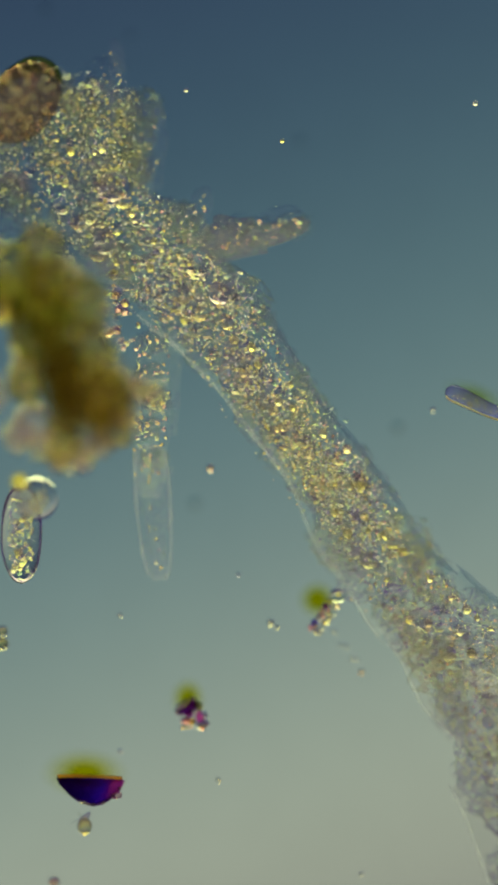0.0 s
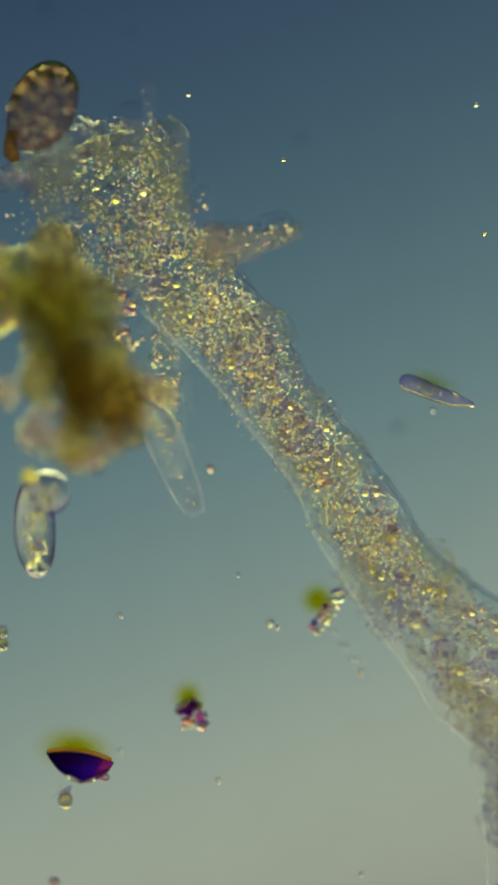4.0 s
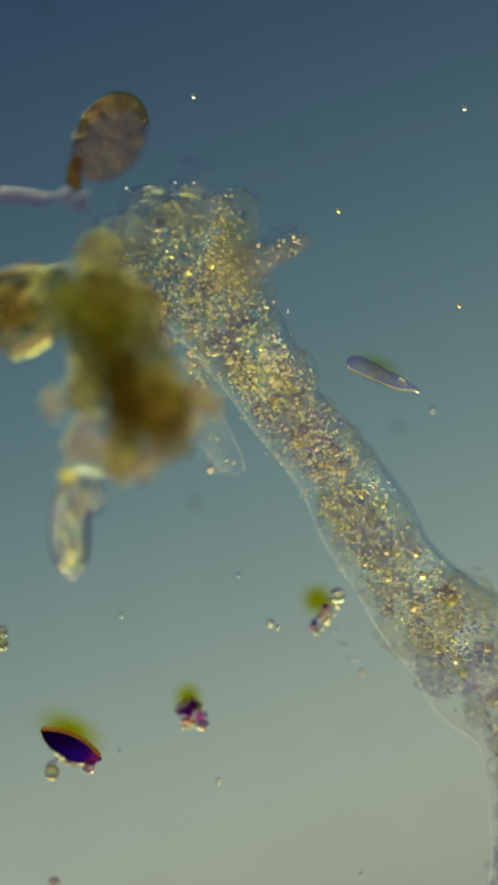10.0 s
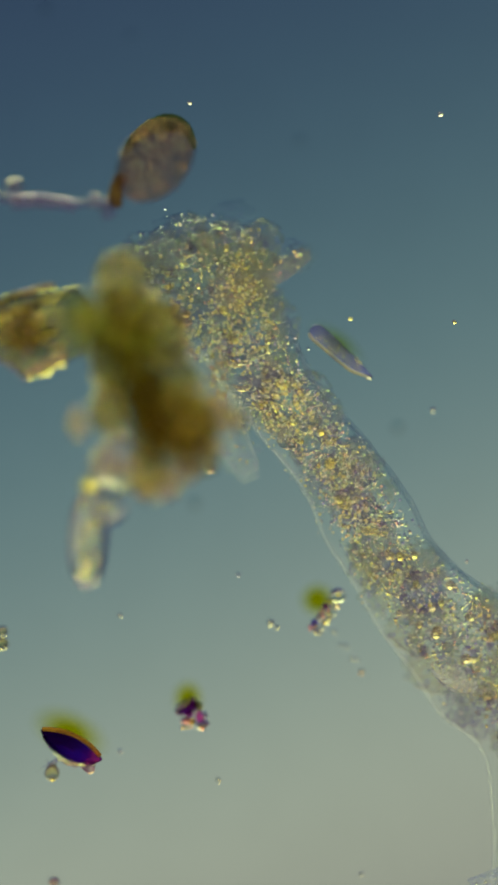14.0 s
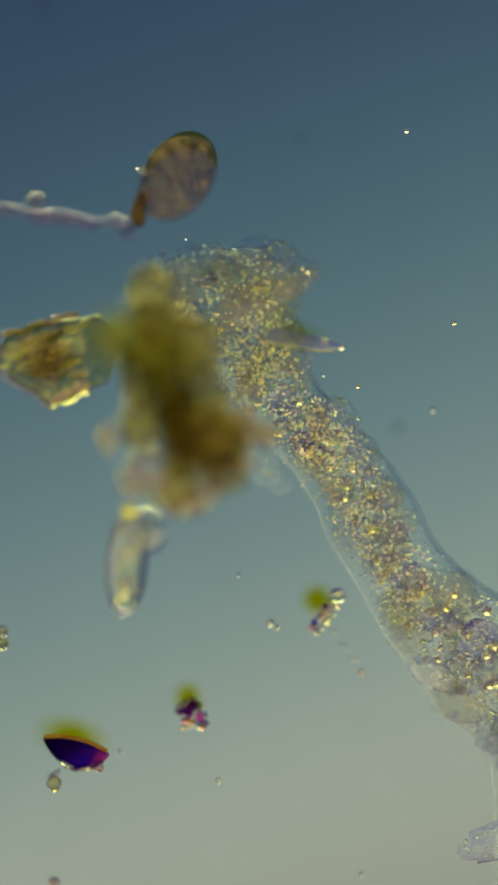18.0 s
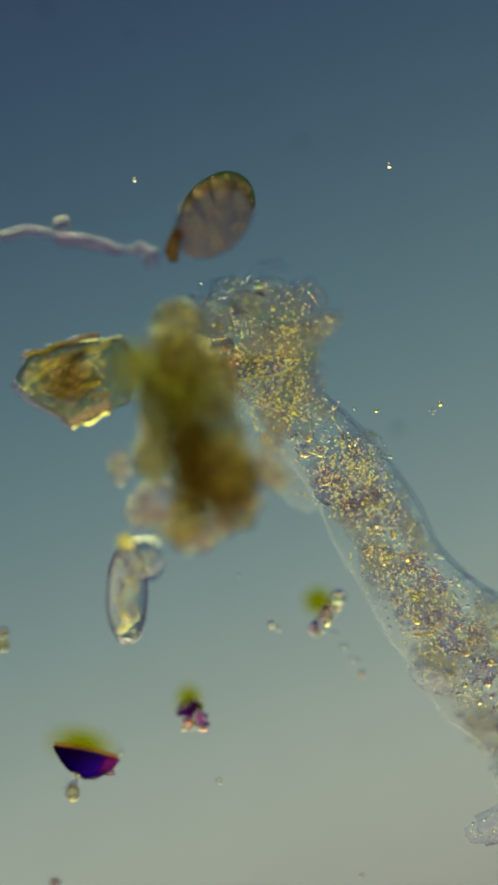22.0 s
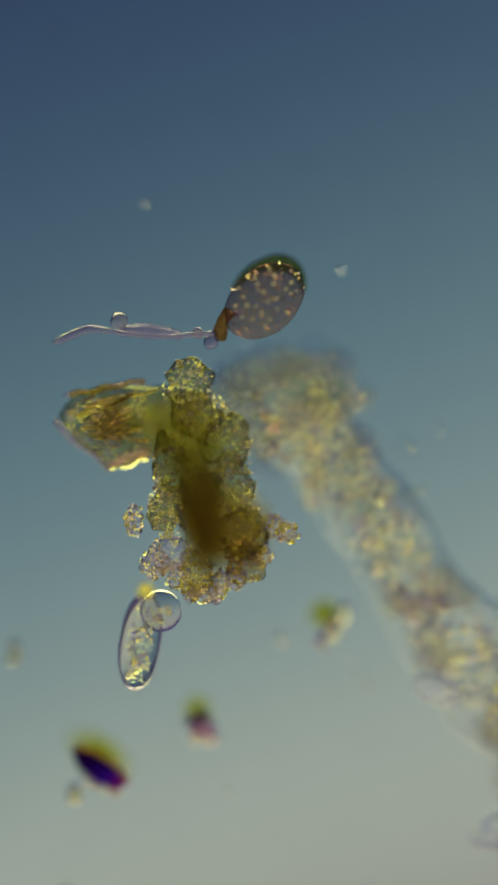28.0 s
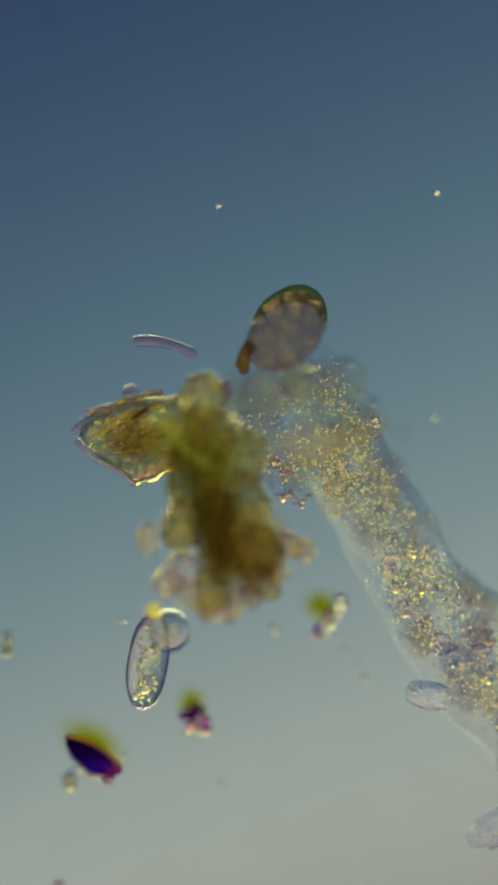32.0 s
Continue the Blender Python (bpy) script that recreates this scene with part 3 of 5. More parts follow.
def wall_piece(s0, s1, name):
    """A length of the clear body wall, open at both ends."""
    pivot_s = (s0 + s1) / 2
    px, py = spine(pivot_s, 8)
    inv = (Matrix.Translation(flat_place(px, py, MID)) @ Matrix.Rotation(heading(pivot_s, 8), 4, "Z")).inverted()
    bm = bmesh.new()
    n, segs = max(4, int((s1 - s0) / 10)), 36
    rings = []
    for i in range(n + 1):
        s = s0 + (s1 - s0) * i / n
        x, y = spine(s, 8)
        a = heading(s, 8)
        hw = half(s) * (0.9 + 0.1 * ease((s - 700) / 160))
        hz = 0.068
        ring = []
        for k in range(segs + 1):
            u = math.sin(math.pi * (0.5 - k / segs))
            w = u * hw
            z = 0.062 + 0.042 * (1 - u ** 4) - MID
            q = flat_place(x - math.sin(a) * w, y - math.cos(a) * w, MID + z)
            c = flat_place(x, y, MID)
            g = 1 + 0.10 * noise.noise(Vector((q.x, q.y, 0)) * 8)
            q = Vector((c.x + (q.x - c.x) * g, c.y + (q.y - c.y) * g, q.z))
            ring.append(bm.verts.new(inv @ q))
        rings.append(ring)
    for a, b in zip(rings, rings[1:]):
        for k in range(segs):
            bm.faces.new((a[k], b[k], b[k + 1], a[k + 1]))
    bm.normal_update()
    if sum(f.normal.z for f in bm.faces) < 0:
        bmesh.ops.reverse_faces(bm, faces=bm.faces)
    ob = part(name, bm, M_WALL, amoeba, "clear colourless body wall")
    # The wall's relief shading is painted on as a dark and a pale rod.
    for u, r, m, label in ((0.985, 0.0056, M_DARKRIM, "shaded side of the wall, painted dark bluish"), (-0.985, 0.0046, M_PALERIM, "lit side of the wall, painted pale")):
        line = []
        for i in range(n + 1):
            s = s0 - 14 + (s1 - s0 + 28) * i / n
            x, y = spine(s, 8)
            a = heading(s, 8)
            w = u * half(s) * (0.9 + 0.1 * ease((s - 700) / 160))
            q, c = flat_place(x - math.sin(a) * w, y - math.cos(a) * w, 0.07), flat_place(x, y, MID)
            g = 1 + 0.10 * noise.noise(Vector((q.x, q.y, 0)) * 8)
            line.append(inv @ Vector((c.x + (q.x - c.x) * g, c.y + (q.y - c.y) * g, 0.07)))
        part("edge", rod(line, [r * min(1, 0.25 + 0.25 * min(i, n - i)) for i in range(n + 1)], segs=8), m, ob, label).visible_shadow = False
    ob.visible_shadow = False
    rows = []
    for i in range(17):
        t = i * 2.0
        s = max(pivot_s, tail_at(t) + 70 + 0.5 * max(0.0, pivot_s - 420))
        x, y = spine(s, t)
        rows.append((t, Matrix.Translation(flat_place(x, y, MID)) @ Matrix.Rotation(heading(s, t), 4, "Z")))
    moves(ob, rows)
    return ob


edges = [400, 510, 620, 740, 860, 1120, 1420, 2000]
for a, b in zip(edges, edges[1:]):
    wall_piece(a, b, "body_wall")


ARM_ROWS = []


def lobe(name, bm, rows, label="", mat=None):
    low = min(v.co.z for v in bm.verts)
    bmesh.ops.delete(bm, geom=[v for v in bm.verts if v.co.z < -0.35 * low], context="VERTS")
    ob = part(name, bm, mat or M_LOBE, amoeba, label)
    ARM_ROWS.append((rows, {M_ARM: 34, M_FINGER: 7, M_BULGE: 14, M_TIP: 16}.get(mat, 0), max(v.co.x for v in ob.data.vertices) * 0.9, max(v.co.y for v in ob.data.vertices) * 0.5))
    ob.visible_shadow = False
    sink = 0.0 if mat == M_BULGE else 0.04
    moves(ob, [(t, Matrix.Translation(flat_place(x, y, z - sink)) @ Matrix.Rotation(radians(a), 4, "Z")) for t, x, y, z, a in rows])
    return ob


# lumps of the wrinkled tail
rnd = random.Random(5)
lump_mesh = [mesh_of(dome(k + 3), "tail_lobe", M_LOBE) for k in range(7)]
for k in range(26):
    s0, w = (32 * k + rnd.uniform(0, 25), (-0.9, 0.2, 0.9, -0.3)[k % 4]) if k < 11 else (rnd.uniform(-25, 190), -1.5 + 0.17 * (k - 11))
    r = rnd.uniform(0.032, 0.058)
    ob = part("tail_lobe", lump_mesh[k % 7], None, amoeba, "hazy wrinkled tail lobe")
    ob.scale = (r, r, 0.015)
    rise = 0.05 * (1 - s0 / 330)
    spin, a0 = rnd.uniform(-1.5, 1.5), rnd.uniform(0, 360)
    moves(ob, [(t, Matrix.Translation(flat_place(x, y, MID - 0.06 + rise * 0.4)) @ Matrix.Rotation(radians(a0 + spin * t), 4, "Z"))
               for t, x, y, a in stream(s0, w, step=4.0, fast=25.0, keep=max(-10.0, min(s0, 30 + 30 * (k % 7))))])
# clear folds at the rim of the tail
fold_mesh = [mesh_of(dome(k + 40, 0.5, 0.3, 1.4), "tail_fold", M_FOLD) for k in range(4)]
for k in range(9):
    s0, w = (rnd.uniform(-25, 15), -1.3 + 0.52 * k) if k < 6 else (rnd.uniform(20, 330), rnd.uniform(0.85, 1.1))
    r = rnd.uniform(0.020, 0.036)
    ob = part("tail_fold", fold_mesh[k % 4], None, amoeba, "dark bluish fold of the tail's skin")
    ob.scale = (r * 1.3, r, 0.012)
    moves(ob, [(t, Matrix.Translation(flat_place(x, y - 8, MID - 0.045)) @ Matrix.Rotation(radians(k * 53 % 40 - 20), 4, "Z")) for t, x, y, a in stream(s0, w, step=4.0, fast=22.0, keep=-20.0 + k)])
# finger-like pseudopods of the tail
lobe("pseudopod", capsule(0.13, 0.022, 0.015, wobble=0.3, seed=2, flat=0.35),
     [(0, 208, 130, MID, 95), (3, 248, 188, MID, 92), (6, 293, 228, MID, 88), (9, 325, 330, MID, 70), (13, 370, 430, MID - 0.02, 60), (19, 440, 540, MID - 0.02, 60),
      (25.5, 520, 680, MID - 0.02, 60), (32, 575, 790, MID - 0.02, 60)], "thin clear finger", M_FINGER)
lobe("pseudopod", capsule(0.17, 0.030, 0.024, wobble=0.25, seed=4, flat=0.35),
     [(0, 270, 268, MID, 82), (3, 300, 290, MID, 80), (6, 322, 320, MID + 0.03, 70), (9, 345, 370, MID, 60), (13, 400, 470, MID - 0.02, 55), (19, 470, 570, MID - 0.02, 50),
      (25.5, 540, 700, MID - 0.02, 60), (32, 605, 830, MID - 0.02, 60)], "thin clear finger", M_FINGER)
lobe("pseudopod", capsule(0.11, 0.025, 0.022, wobble=0.2, seed=6, flat=0.35),
     [(0, 354, 380, MID, 75), (3, 354, 378, MID, 80), (6, 366, 378, MID, 88), (9, 376, 390, MID, 80), (13, 425, 425, MID, 75), (19, 500, 520, MID, 60), (21, 535, 530, MID, 75),
      (23, 558, 548, MID, 88), (25.5, 585, 605, MID, 85), (28, 605, 660, MID, 82), (32, 655, 742, MID, 80)], "thin clear finger", M_FINGER)
lobe("pseudopod", capsule(0.21, 0.052, 0.020, wobble=0.18, seed=8, bend=0.016, flat=0.35),
     [(0, 455, 412, MID, 8), (3, 440, 422, MID, 8), (6, 440, 428, MID, 10), (9, 455, 446, MID, 14), (13, 460, 478, MID, 22), (16.5, 472, 505, MID, 22),
      (19, 486, 532, MID, 24), (21, 510, 575, MID, 20), (23, 520, 614, MID, 20), (25.5, 540, 664, MID, 20), (28, 560, 694, MID, 15), (32, 590, 760, MID, 10)],
     "blunt brownish side arm of the tail", M_ARM)
arm_rows = ARM_ROWS[-1][0]
# Bluish fold meshes reused as painted shade on the arm's upper side.
for dx, dy, r in ((-20, -20, 0.034), (50, -22, 0.032)):
    ob = part("tail_fold", fold_mesh[dx % 4], None, amoeba, "painted shade along the side arm's upper edge")
    ob.scale = (r * 1.4, r * 0.75, 0.01)
    moves(ob, [(t, Matrix.Translation(flat_place(x + dx * math.cos(radians(a)) - 4, y + dy - dx * math.sin(radians(a)), z - 0.03)) @ Matrix.Rotation(radians(a), 4, "Z")) for t, x, y, z, a in arm_rows])
haze_mesh = [mesh_of(dome(k + 70, 0.5, 0.2, 1.4), "arm_plasm", M_ARMHAZE) for k in range(3)]
for dx, dy, r in ((-44, 6, 0.046), (14, 0, 0.044), (66, -2, 0.034)):
    ob = part("arm_plasm", haze_mesh[dx % 3], None, amoeba, "pinkish grey plasm in the side arm")
    ob.scale = (r * 1.2, r * 0.9, 0.01)
    moves(ob, [(t, Matrix.Translation(flat_place(x + dx * math.cos(radians(a)), y + dy - dx * math.sin(radians(a)), z - 0.035)) @ Matrix.Rotation(radians(a), 4, "Z")) for t, x, y, z, a in arm_rows])
# the long arm beside the detritus, which is drawn in
lobe("pseudopod", capsule(0.32, 0.052, 0.040, wobble=0.2, seed=11, flat=0.35),
     [(0, 275, 730, MID, -93), (3, 290, 700, MID, -88), (6, 318, 690, MID, -80), (9, 345, 690, MID, -75), (13, 380, 705, MID, -70), (19, 450, 745, MID, -62),
      (25.5, 520, 800, MID, -60), (32, 590, 850, MID, -60)], "long side arm with yellow granules", M_TIP)
lobe("pseudopod", capsule(0.25, 0.036, 0.026, wobble=0.12, seed=12, flat=0.35),
     [(0, 273, 910, MID, -86), (1, 273, 880, MID, -84), (2, 286, 855, MID, -78), (3.5, 300, 815, MID, -70), (6, 312, 775, MID, -58), (9, 350, 745, MID, -58),
      (13, 383, 735, MID, -62), (16.5, 405, 745, MID, -62), (19, 440, 765, MID, -60), (25.5, 530, 830, MID, -60), (32, 600, 880, MID, -60)],
     "clear tapering tip of the side arm", M_TIP)
tip = [o for o in amoeba.children if o.data.materials[0] == M_TIP][1]
loop = []
for i in range(44):
    a = 2 * math.pi * i / 48 + 0.2
    f = math.cos(a)
    loop.append((0.12 * f, (0.031 - 0.005 * f) * 0.96 * math.copysign(abs(math.sin(a)) ** 0.45, math.sin(a)), 0.006))
part("edge", rod(loop, [0.0042] * 44, segs=8, wobble=0.5), M_TIPRIM, tip, "pale outline of the arm").visible_shadow = False
# bulges on the lower wall
lobe("pseudopod", blob(0.05, 0.032, 0.045, 3, 0.15, 16, 31),
     [(0, 860, 1200, 0.05, -35), (12, 850, 1200, 0.05, -35), (14.5, 790, 1195, 0.06, -35), (16.5, 762, 1190, 0.06, -35), (21, 764, 1195, 0.07, -32), (25.5, 764, 1200, 0.08, -30), (28, 760, 1195, 0.09, -25),
      (30, 760, 1200, 0.09, -22), (32, 756, 1222, 0.09, -15)], "small clear bulge on the body wall", M_BULGE)
lobe("pseudopod", capsule(0.16, 0.042, 0.03, wobble=0.15, seed=15),
     [(0, 905, 1640, 0.06, 190), (11, 895, 1640, 0.06, 195), (13, 880, 1600, 0.06, 195), (16.5, 880, 1510, 0.06, 195), (19, 884, 1475, 0.06, 198),
      (23, 895, 1448, 0.06, 200), (25.5, 896, 1444, 0.06, 200), (28, 894, 1440, 0.06, 203), (32, 892, 1450, 0.06, 205)], "clear foot at the lower wall", M_BULGE)

# vacuoles and granules carried by the stream
rnd = random.Random(11)


def carried(ob, s0, w, z, fast, spin, lag=False):
    rows = []
    if s0 < 800 and lag:
        fast *= rnd.choice((1.0, rnd.uniform(0.4, 0.9), rnd.uniform(0.4, 0.8)))
    for t, x, y, a in stream(s0, w, fast=fast, keep=min(s0, 44 + 236 * rnd.random())):
        rows.append((t, Matrix.Translation(flat_place(x, y, z)) @ Matrix.Rotation(a + radians(spin * t), 4, "Z")))
    moves(ob, rows)


def start_s(k, n, tail=0.25):
    """Start along the body: the tail is packed more densely than the trunk."""
    return rnd.uniform(0, 400) ** 0.8 * 400 ** 0.2 if k < n * tail else rnd.uniform(360, 900) if k % 5 < 2 else rnd.uniform(820, 1750)


plasm_mesh = [mesh_of(dome(k + 20), "plasm_mass", M_PLASM) for k in range(6)]
for k in range(190):
    ob = part("plasm_mass", plasm_mesh[k % 6], None, amoeba)
    r = rnd.choice((0.016, 0.020, 0.026, 0.032, 0.038))
    ob.scale = (r * 1.3, r, 0.012)
    s0 = 1750 * ((k + rnd.random()) / 190) ** 1.1
    if s0 > 900:
        ob.scale = (r * 1.6, r * 1.3, 0.012)
    carried(ob, s0, (-0.7, 0.25, 0.8, -0.25)[k % 4] + rnd.uniform(-0.15, 0.15), MID - 0.05 + rnd.uniform(-0.015, 0.015), rnd.uniform(32, 35), rnd.uniform(-1, 1))
vac_mesh = []
for k in range(6):
    bm = blob(1.0, rnd.uniform(0.85, 1.0), 0.9, 3, 0.08, 1.3, k)
    vac_mesh.append(mesh_of(bm, "vacuole", M_VAC))
for k in range(84):
    ob = part("vacuole", vac_mesh[k % 6], None, amoeba)
    ob.scale = [rnd.choice((0.007, 0.008, 0.010, 0.012, 0.015, 0.021))] * 3
    carried(ob, 60 + start_s(k, 110), rnd.uniform(-0.6, 0.6), MID + rnd.uniform(-0.015, 0.02), rnd.uniform(32, 35), rnd.uniform(-2, 2))

for r, mesh, rows in (
        (0.041, 0, [(0, 428, 665), (3, 505, 745), (6, 588, 838), (9, 640, 928), (13, 722, 1028), (16.5, 810, 1100), (19, 880, 1160), (25, 1000, 1380), (32, 1010, 1700)]),
        (0.021, 1, [(0, 422, 640), (3, 440, 668), (6, 456, 690), (9, 468, 714), (13, 503, 768), (16.5, 528, 786), (19, 541, 798), (23, 576, 862), (28, 630, 930), (32, 690, 990)]),
        (0.026, 2, [(0, 395, 520), (3, 450, 615), (6, 500, 703), (9, 545, 752), (12, 600, 830), (16.5, 700, 985), (19, 760, 1065), (25, 920, 1220), (32, 1010, 1450)]),
        (0.022, 3, [(0, 350, 470), (6, 405, 560), (12, 520, 690), (17, 590, 840), (20, 650, 930), (24, 740, 1060), (28, 830, 1150), (32, 930, 1250)]),
        (0.030, 4, [(0, 200, 330), (8, 330, 450), (14, 430, 620), (19, 520, 740), (23, 605, 905), (28, 740, 1060), (32, 850, 1160)])):
    ob = part("vacuole", vac_mesh[mesh], None, amoeba, "large clear vacuole")
    ob.scale = [r] * 3
    moves(ob, [(t, Matrix.Translation(flat_place(x, y, MID - 0.005)) @ Matrix.Rotation(0.05 * t, 4, "Z")) for t, x, y in rows])

body_mesh = [mesh_of(blob(1.0, rnd.uniform(0.7, 1.0), 0.8, 3, 0.25, 1.6, k + 3), "inclusion", M_INCLUSION) for k in range(4)]
for k in range(120):
    ob = part("inclusion", body_mesh[k % 4], None, amoeba)
    ob.scale = [rnd.choice((0.006, 0.008, 0.010, 0.013))] * 3
    carried(ob, start_s(k, 120), rnd.uniform(-0.75, 0.75), 0.074 + rnd.uniform(-0.006, 0.008), rnd.uniform(32, 35), rnd.uniform(-2, 2), True)
drop_mesh = [mesh_of(blob(1.0, rnd.uniform(0.85, 1.0), 0.95, 3, 0.08, 1.3, k), "droplet", M_DROP) for k in range(3)]
for k in range(70):
    ob = part("droplet", drop_mesh[k % 3], None, amoeba)
    ob.scale = [rnd.choice((0.005, 0.006, 0.007, 0.009))] * 3
    carried(ob, start_s(k, 70), rnd.uniform(-0.6, 0.75), 0.088 + rnd.uniform(-0.006, 0.012), rnd.uniform(32, 35), rnd.uniform(-2, 2))

# food vacuoles: shade modelled as a violet cap, highlight as a bright yellow crescent
shade_mesh = [mesh_of(blob(1.0, rnd.uniform(0.55, 0.8), 0.6, 3, 0.3, 1.5, k + 60), "vacuole_cap", M_INCLUSION) for k in range(4)]
highlight_mesh = []
for k in range(4):
    arc = [(math.cos(a), math.sin(a) * 0.8, 0) for a in (math.pi * (1.12 + 0.076 * i) for i in range(11))]
    highlight_mesh.append(mesh_of(rod(arc, [0.08 + 0.24 * math.sin(math.pi * i / 10) ** 1.5 for i in range(11)], segs=10, wobble=0.6, seed=k), "crescent", M_DROP))
for k in range(40):
    r = rnd.choice((0.009, 0.011, 0.014, 0.017))
    z = 0.088 + rnd.uniform(-0.01, 0.012)
    rows = stream(start_s(k, 40), rnd.uniform(-0.65, 0.65), fast=rnd.uniform(32, 35))
    for name, mesh, dy, rz in (("vacuole_cap", shade_mesh[k % 4], 0.35, 0.004), ("crescent", highlight_mesh[k % 4], 0.0, 0.012)):
        ob = part(name, mesh, None, amoeba)
        ob.scale = (r, r, r * 0.7)
        moves(ob, [(t, Matrix.Translation(flat_place(x, y, z + rz) + Vector((0, dy * r, 0)))) for t, x, y, a in rows])

cluster_mesh = []
for k in range(24):
    bm = bmesh.new()
    for _ in range(16):
        r = rnd.choice((1.3, 1.6, 2.0, 2.4, 3.0)) / 1000
        c = (rnd.gauss(0, 0.024), rnd.gauss(0, 0.013), max(-0.012, min(0.012, rnd.gauss(0, 0.006))))
        ball(bm, c, r, 2, (1, rnd.uniform(0.8, 1), 1), rnd.uniform(0, 3))
    cluster_mesh.append(mesh_of(bm, "granule_cluster", M_FINE))
for k in range(190):
    ob = tagged(part("granule_cluster", cluster_mesh[k % 24], None, amoeba), kind="stuff")
    carried(ob, start_s(k, 190, 0.14), rnd.uniform(-0.70, 0.86), MID - 0.018 + rnd.uniform(-0.01, 0.01), rnd.uniform(32, 35), rnd.uniform(-3, 3))
grain_mesh = []
for k in range(4):
    grain_mesh.append(mesh_of(blob(1.0, rnd.uniform(0.75, 1), 1.0, 2, 0.12, 1.5, k), "granule", M_GRAIN))
for k in range(1900):
    ob = part("granule", grain_mesh[k % 4], None, amoeba)
    ob.scale = [rnd.choice((0.0014, 0.0016, 0.0018, 0.0020, 0.0023, 0.0026, 0.0033))] * 3
    s0 = start_s(k, 1900, 0.12)
    carried(ob, s0, rnd.uniform(-1.35 if s0 < 260 and k % 2 else -0.8, 0.84), (0.086 if s0 > 400 else 0.102) + max(-0.016, min(0.02, rnd.gauss(0, 0.008))), rnd.uniform(31, 36), 0, True)
# fine granules that stay in the tail
speckle_mesh = []
for k in range(10):
    bm = bmesh.new()
    for _ in range(9):
        ball(bm, (rnd.gauss(0, 0.022), rnd.gauss(0, 0.022), max(-0.01, min(0.01, rnd.gauss(0, 0.005)))), rnd.choice((1.2, 1.5, 1.9, 2.5)) / 1000, 2, (1, rnd.uniform(0.8, 1), 1), rnd.uniform(0, 3))
    speckle_mesh.append(mesh_of(bm, "granule_cluster", M_SPECK))
for k in range(150):
    ob = tagged(part("granule_cluster", speckle_mesh[k % 10], None, amoeba), kind="stuff")
    s0 = 40 + 1000 * (k + rnd.random()) / 150
    rows = stream(s0, rnd.uniform(-0.75, 0.75), fast=rnd.uniform(13, 24), keep=rnd.uniform(30, 420))
    ob.scale, ob.visible_shadow = (1, 0.8, 1), False
    moves(ob, [(t, Matrix.Translation(flat_place(x, y, 0.102 + 0.008 * (k % 3 - 1))) @ Matrix.Rotation(a, 4, "Z")) for t, x, y, a in rows])
for k in range(44):
    ob = tagged(part("granule_cluster", speckle_mesh[k % 10], None, amoeba), kind="stuff")
    s0 = rnd.uniform(20, 250)
    rows = stream(s0, rnd.uniform(-1.1, 0.85), fast=rnd.uniform(18, 23), keep=rnd.uniform(25, 230))
    moves(ob, [(t, Matrix.Translation(flat_place(x, y, 0.108 + 0.012 * ease((t - 20) / 10))) @ Matrix.Rotation(a, 4, "Z")) for t, x, y, a in rows])
# granules in the arms and fingers of the tail
for arm_rows, n, along, across in ARM_ROWS:
    for k in range(n):
        f, w = rnd.uniform(-1, 0.9), rnd.uniform(-1, 1)
        ob = part("granule", grain_mesh[k % 4], None, amoeba)
        ob.scale = [rnd.choice((0.0016, 0.002, 0.0025, 0.003))] * 3
        moves(ob, [(t, Matrix.Translation(flat_place(x, y, z + 0.02)) @ Matrix.Rotation(radians(a), 4, "Z") @ Matrix.Translation((f * along, w * across, 0))) for t, x, y, z, a in arm_rows])
# granules and cloudy plasm in the long side arm
for k in range(5):
    ob = part("plasm_mass", plasm_mesh[k % 6], None, amoeba)
    ob.scale = (0.030, 0.024, 0.012)
    f, w = k / 4, rnd.uniform(-0.5, 0.5)
    dx, dy = w * 30 - 12 * f, -130 + 200 * f
    moves(ob, [(t, Matrix.Translation(flat_place(x + dx * g, y + dy * g, MID - 0.05))) for t, x, y, g in
               ((0, 275, 740, 1), (3, 290, 705, 0.9), (6, 318, 690, 0.7), (9, 345, 690, 0.6), (13, 380, 705, 0.5), (19, 450, 745, 0.5), (25.5, 520, 800, 0.5), (32, 590, 850, 0.5))])
for k in range(95):
    ob = part("granule", grain_mesh[k % 4], None, amoeba)
    ob.scale = [rnd.choice((0.002, 0.0025, 0.003, 0.004))] * 3
    f, w = rnd.random(), rnd.uniform(-1, 1)
    dx, dy = w * 32 - 15 * f, -170 + 270 * f
    moves(ob, [(t, Matrix.Translation(flat_place(x + dx * g, y + dy * g, MID + 0.01))) for t, x, y, g in
               ((0, 275, 740, 1), (3, 290, 705, 0.9), (6, 318, 690, 0.7), (9, 345, 690, 0.6), (13, 380, 705, 0.5), (19, 450, 745, 0.5), (25.5, 520, 800, 0.5), (32, 590, 850, 0.5))])

# ---- detritus carried by the tail ----
clump = thing("detritus_clump", "olive-brown lump of detritus stuck to the amoeba's tail", "detritus")
part("core", blob(0.050, 0.150, 0.05, 4, 0.25, 16, 8), M_CLUMP, clump, "dense dark brown core", Matrix.Translation((0.006, -0.008, 0.10)) @ Matrix.Rotation(radians(14), 4, "Z"))
part("core", blob(0.050, 0.125, 0.04, 4, 0.25, 18, 11), M_CLUMP, clump, "darkest middle of the core", Matrix.Translation((0.012, -0.035, 0.08)) @ Matrix.Rotation(radians(12), 4, "Z"))
part("core", blob(0.10, 0.085, 0.03, 4, 0.4, 18, 9), M_BROWN, clump, "reddish brown side mass", Matrix.Translation((0.055, -0.045, -0.035)))
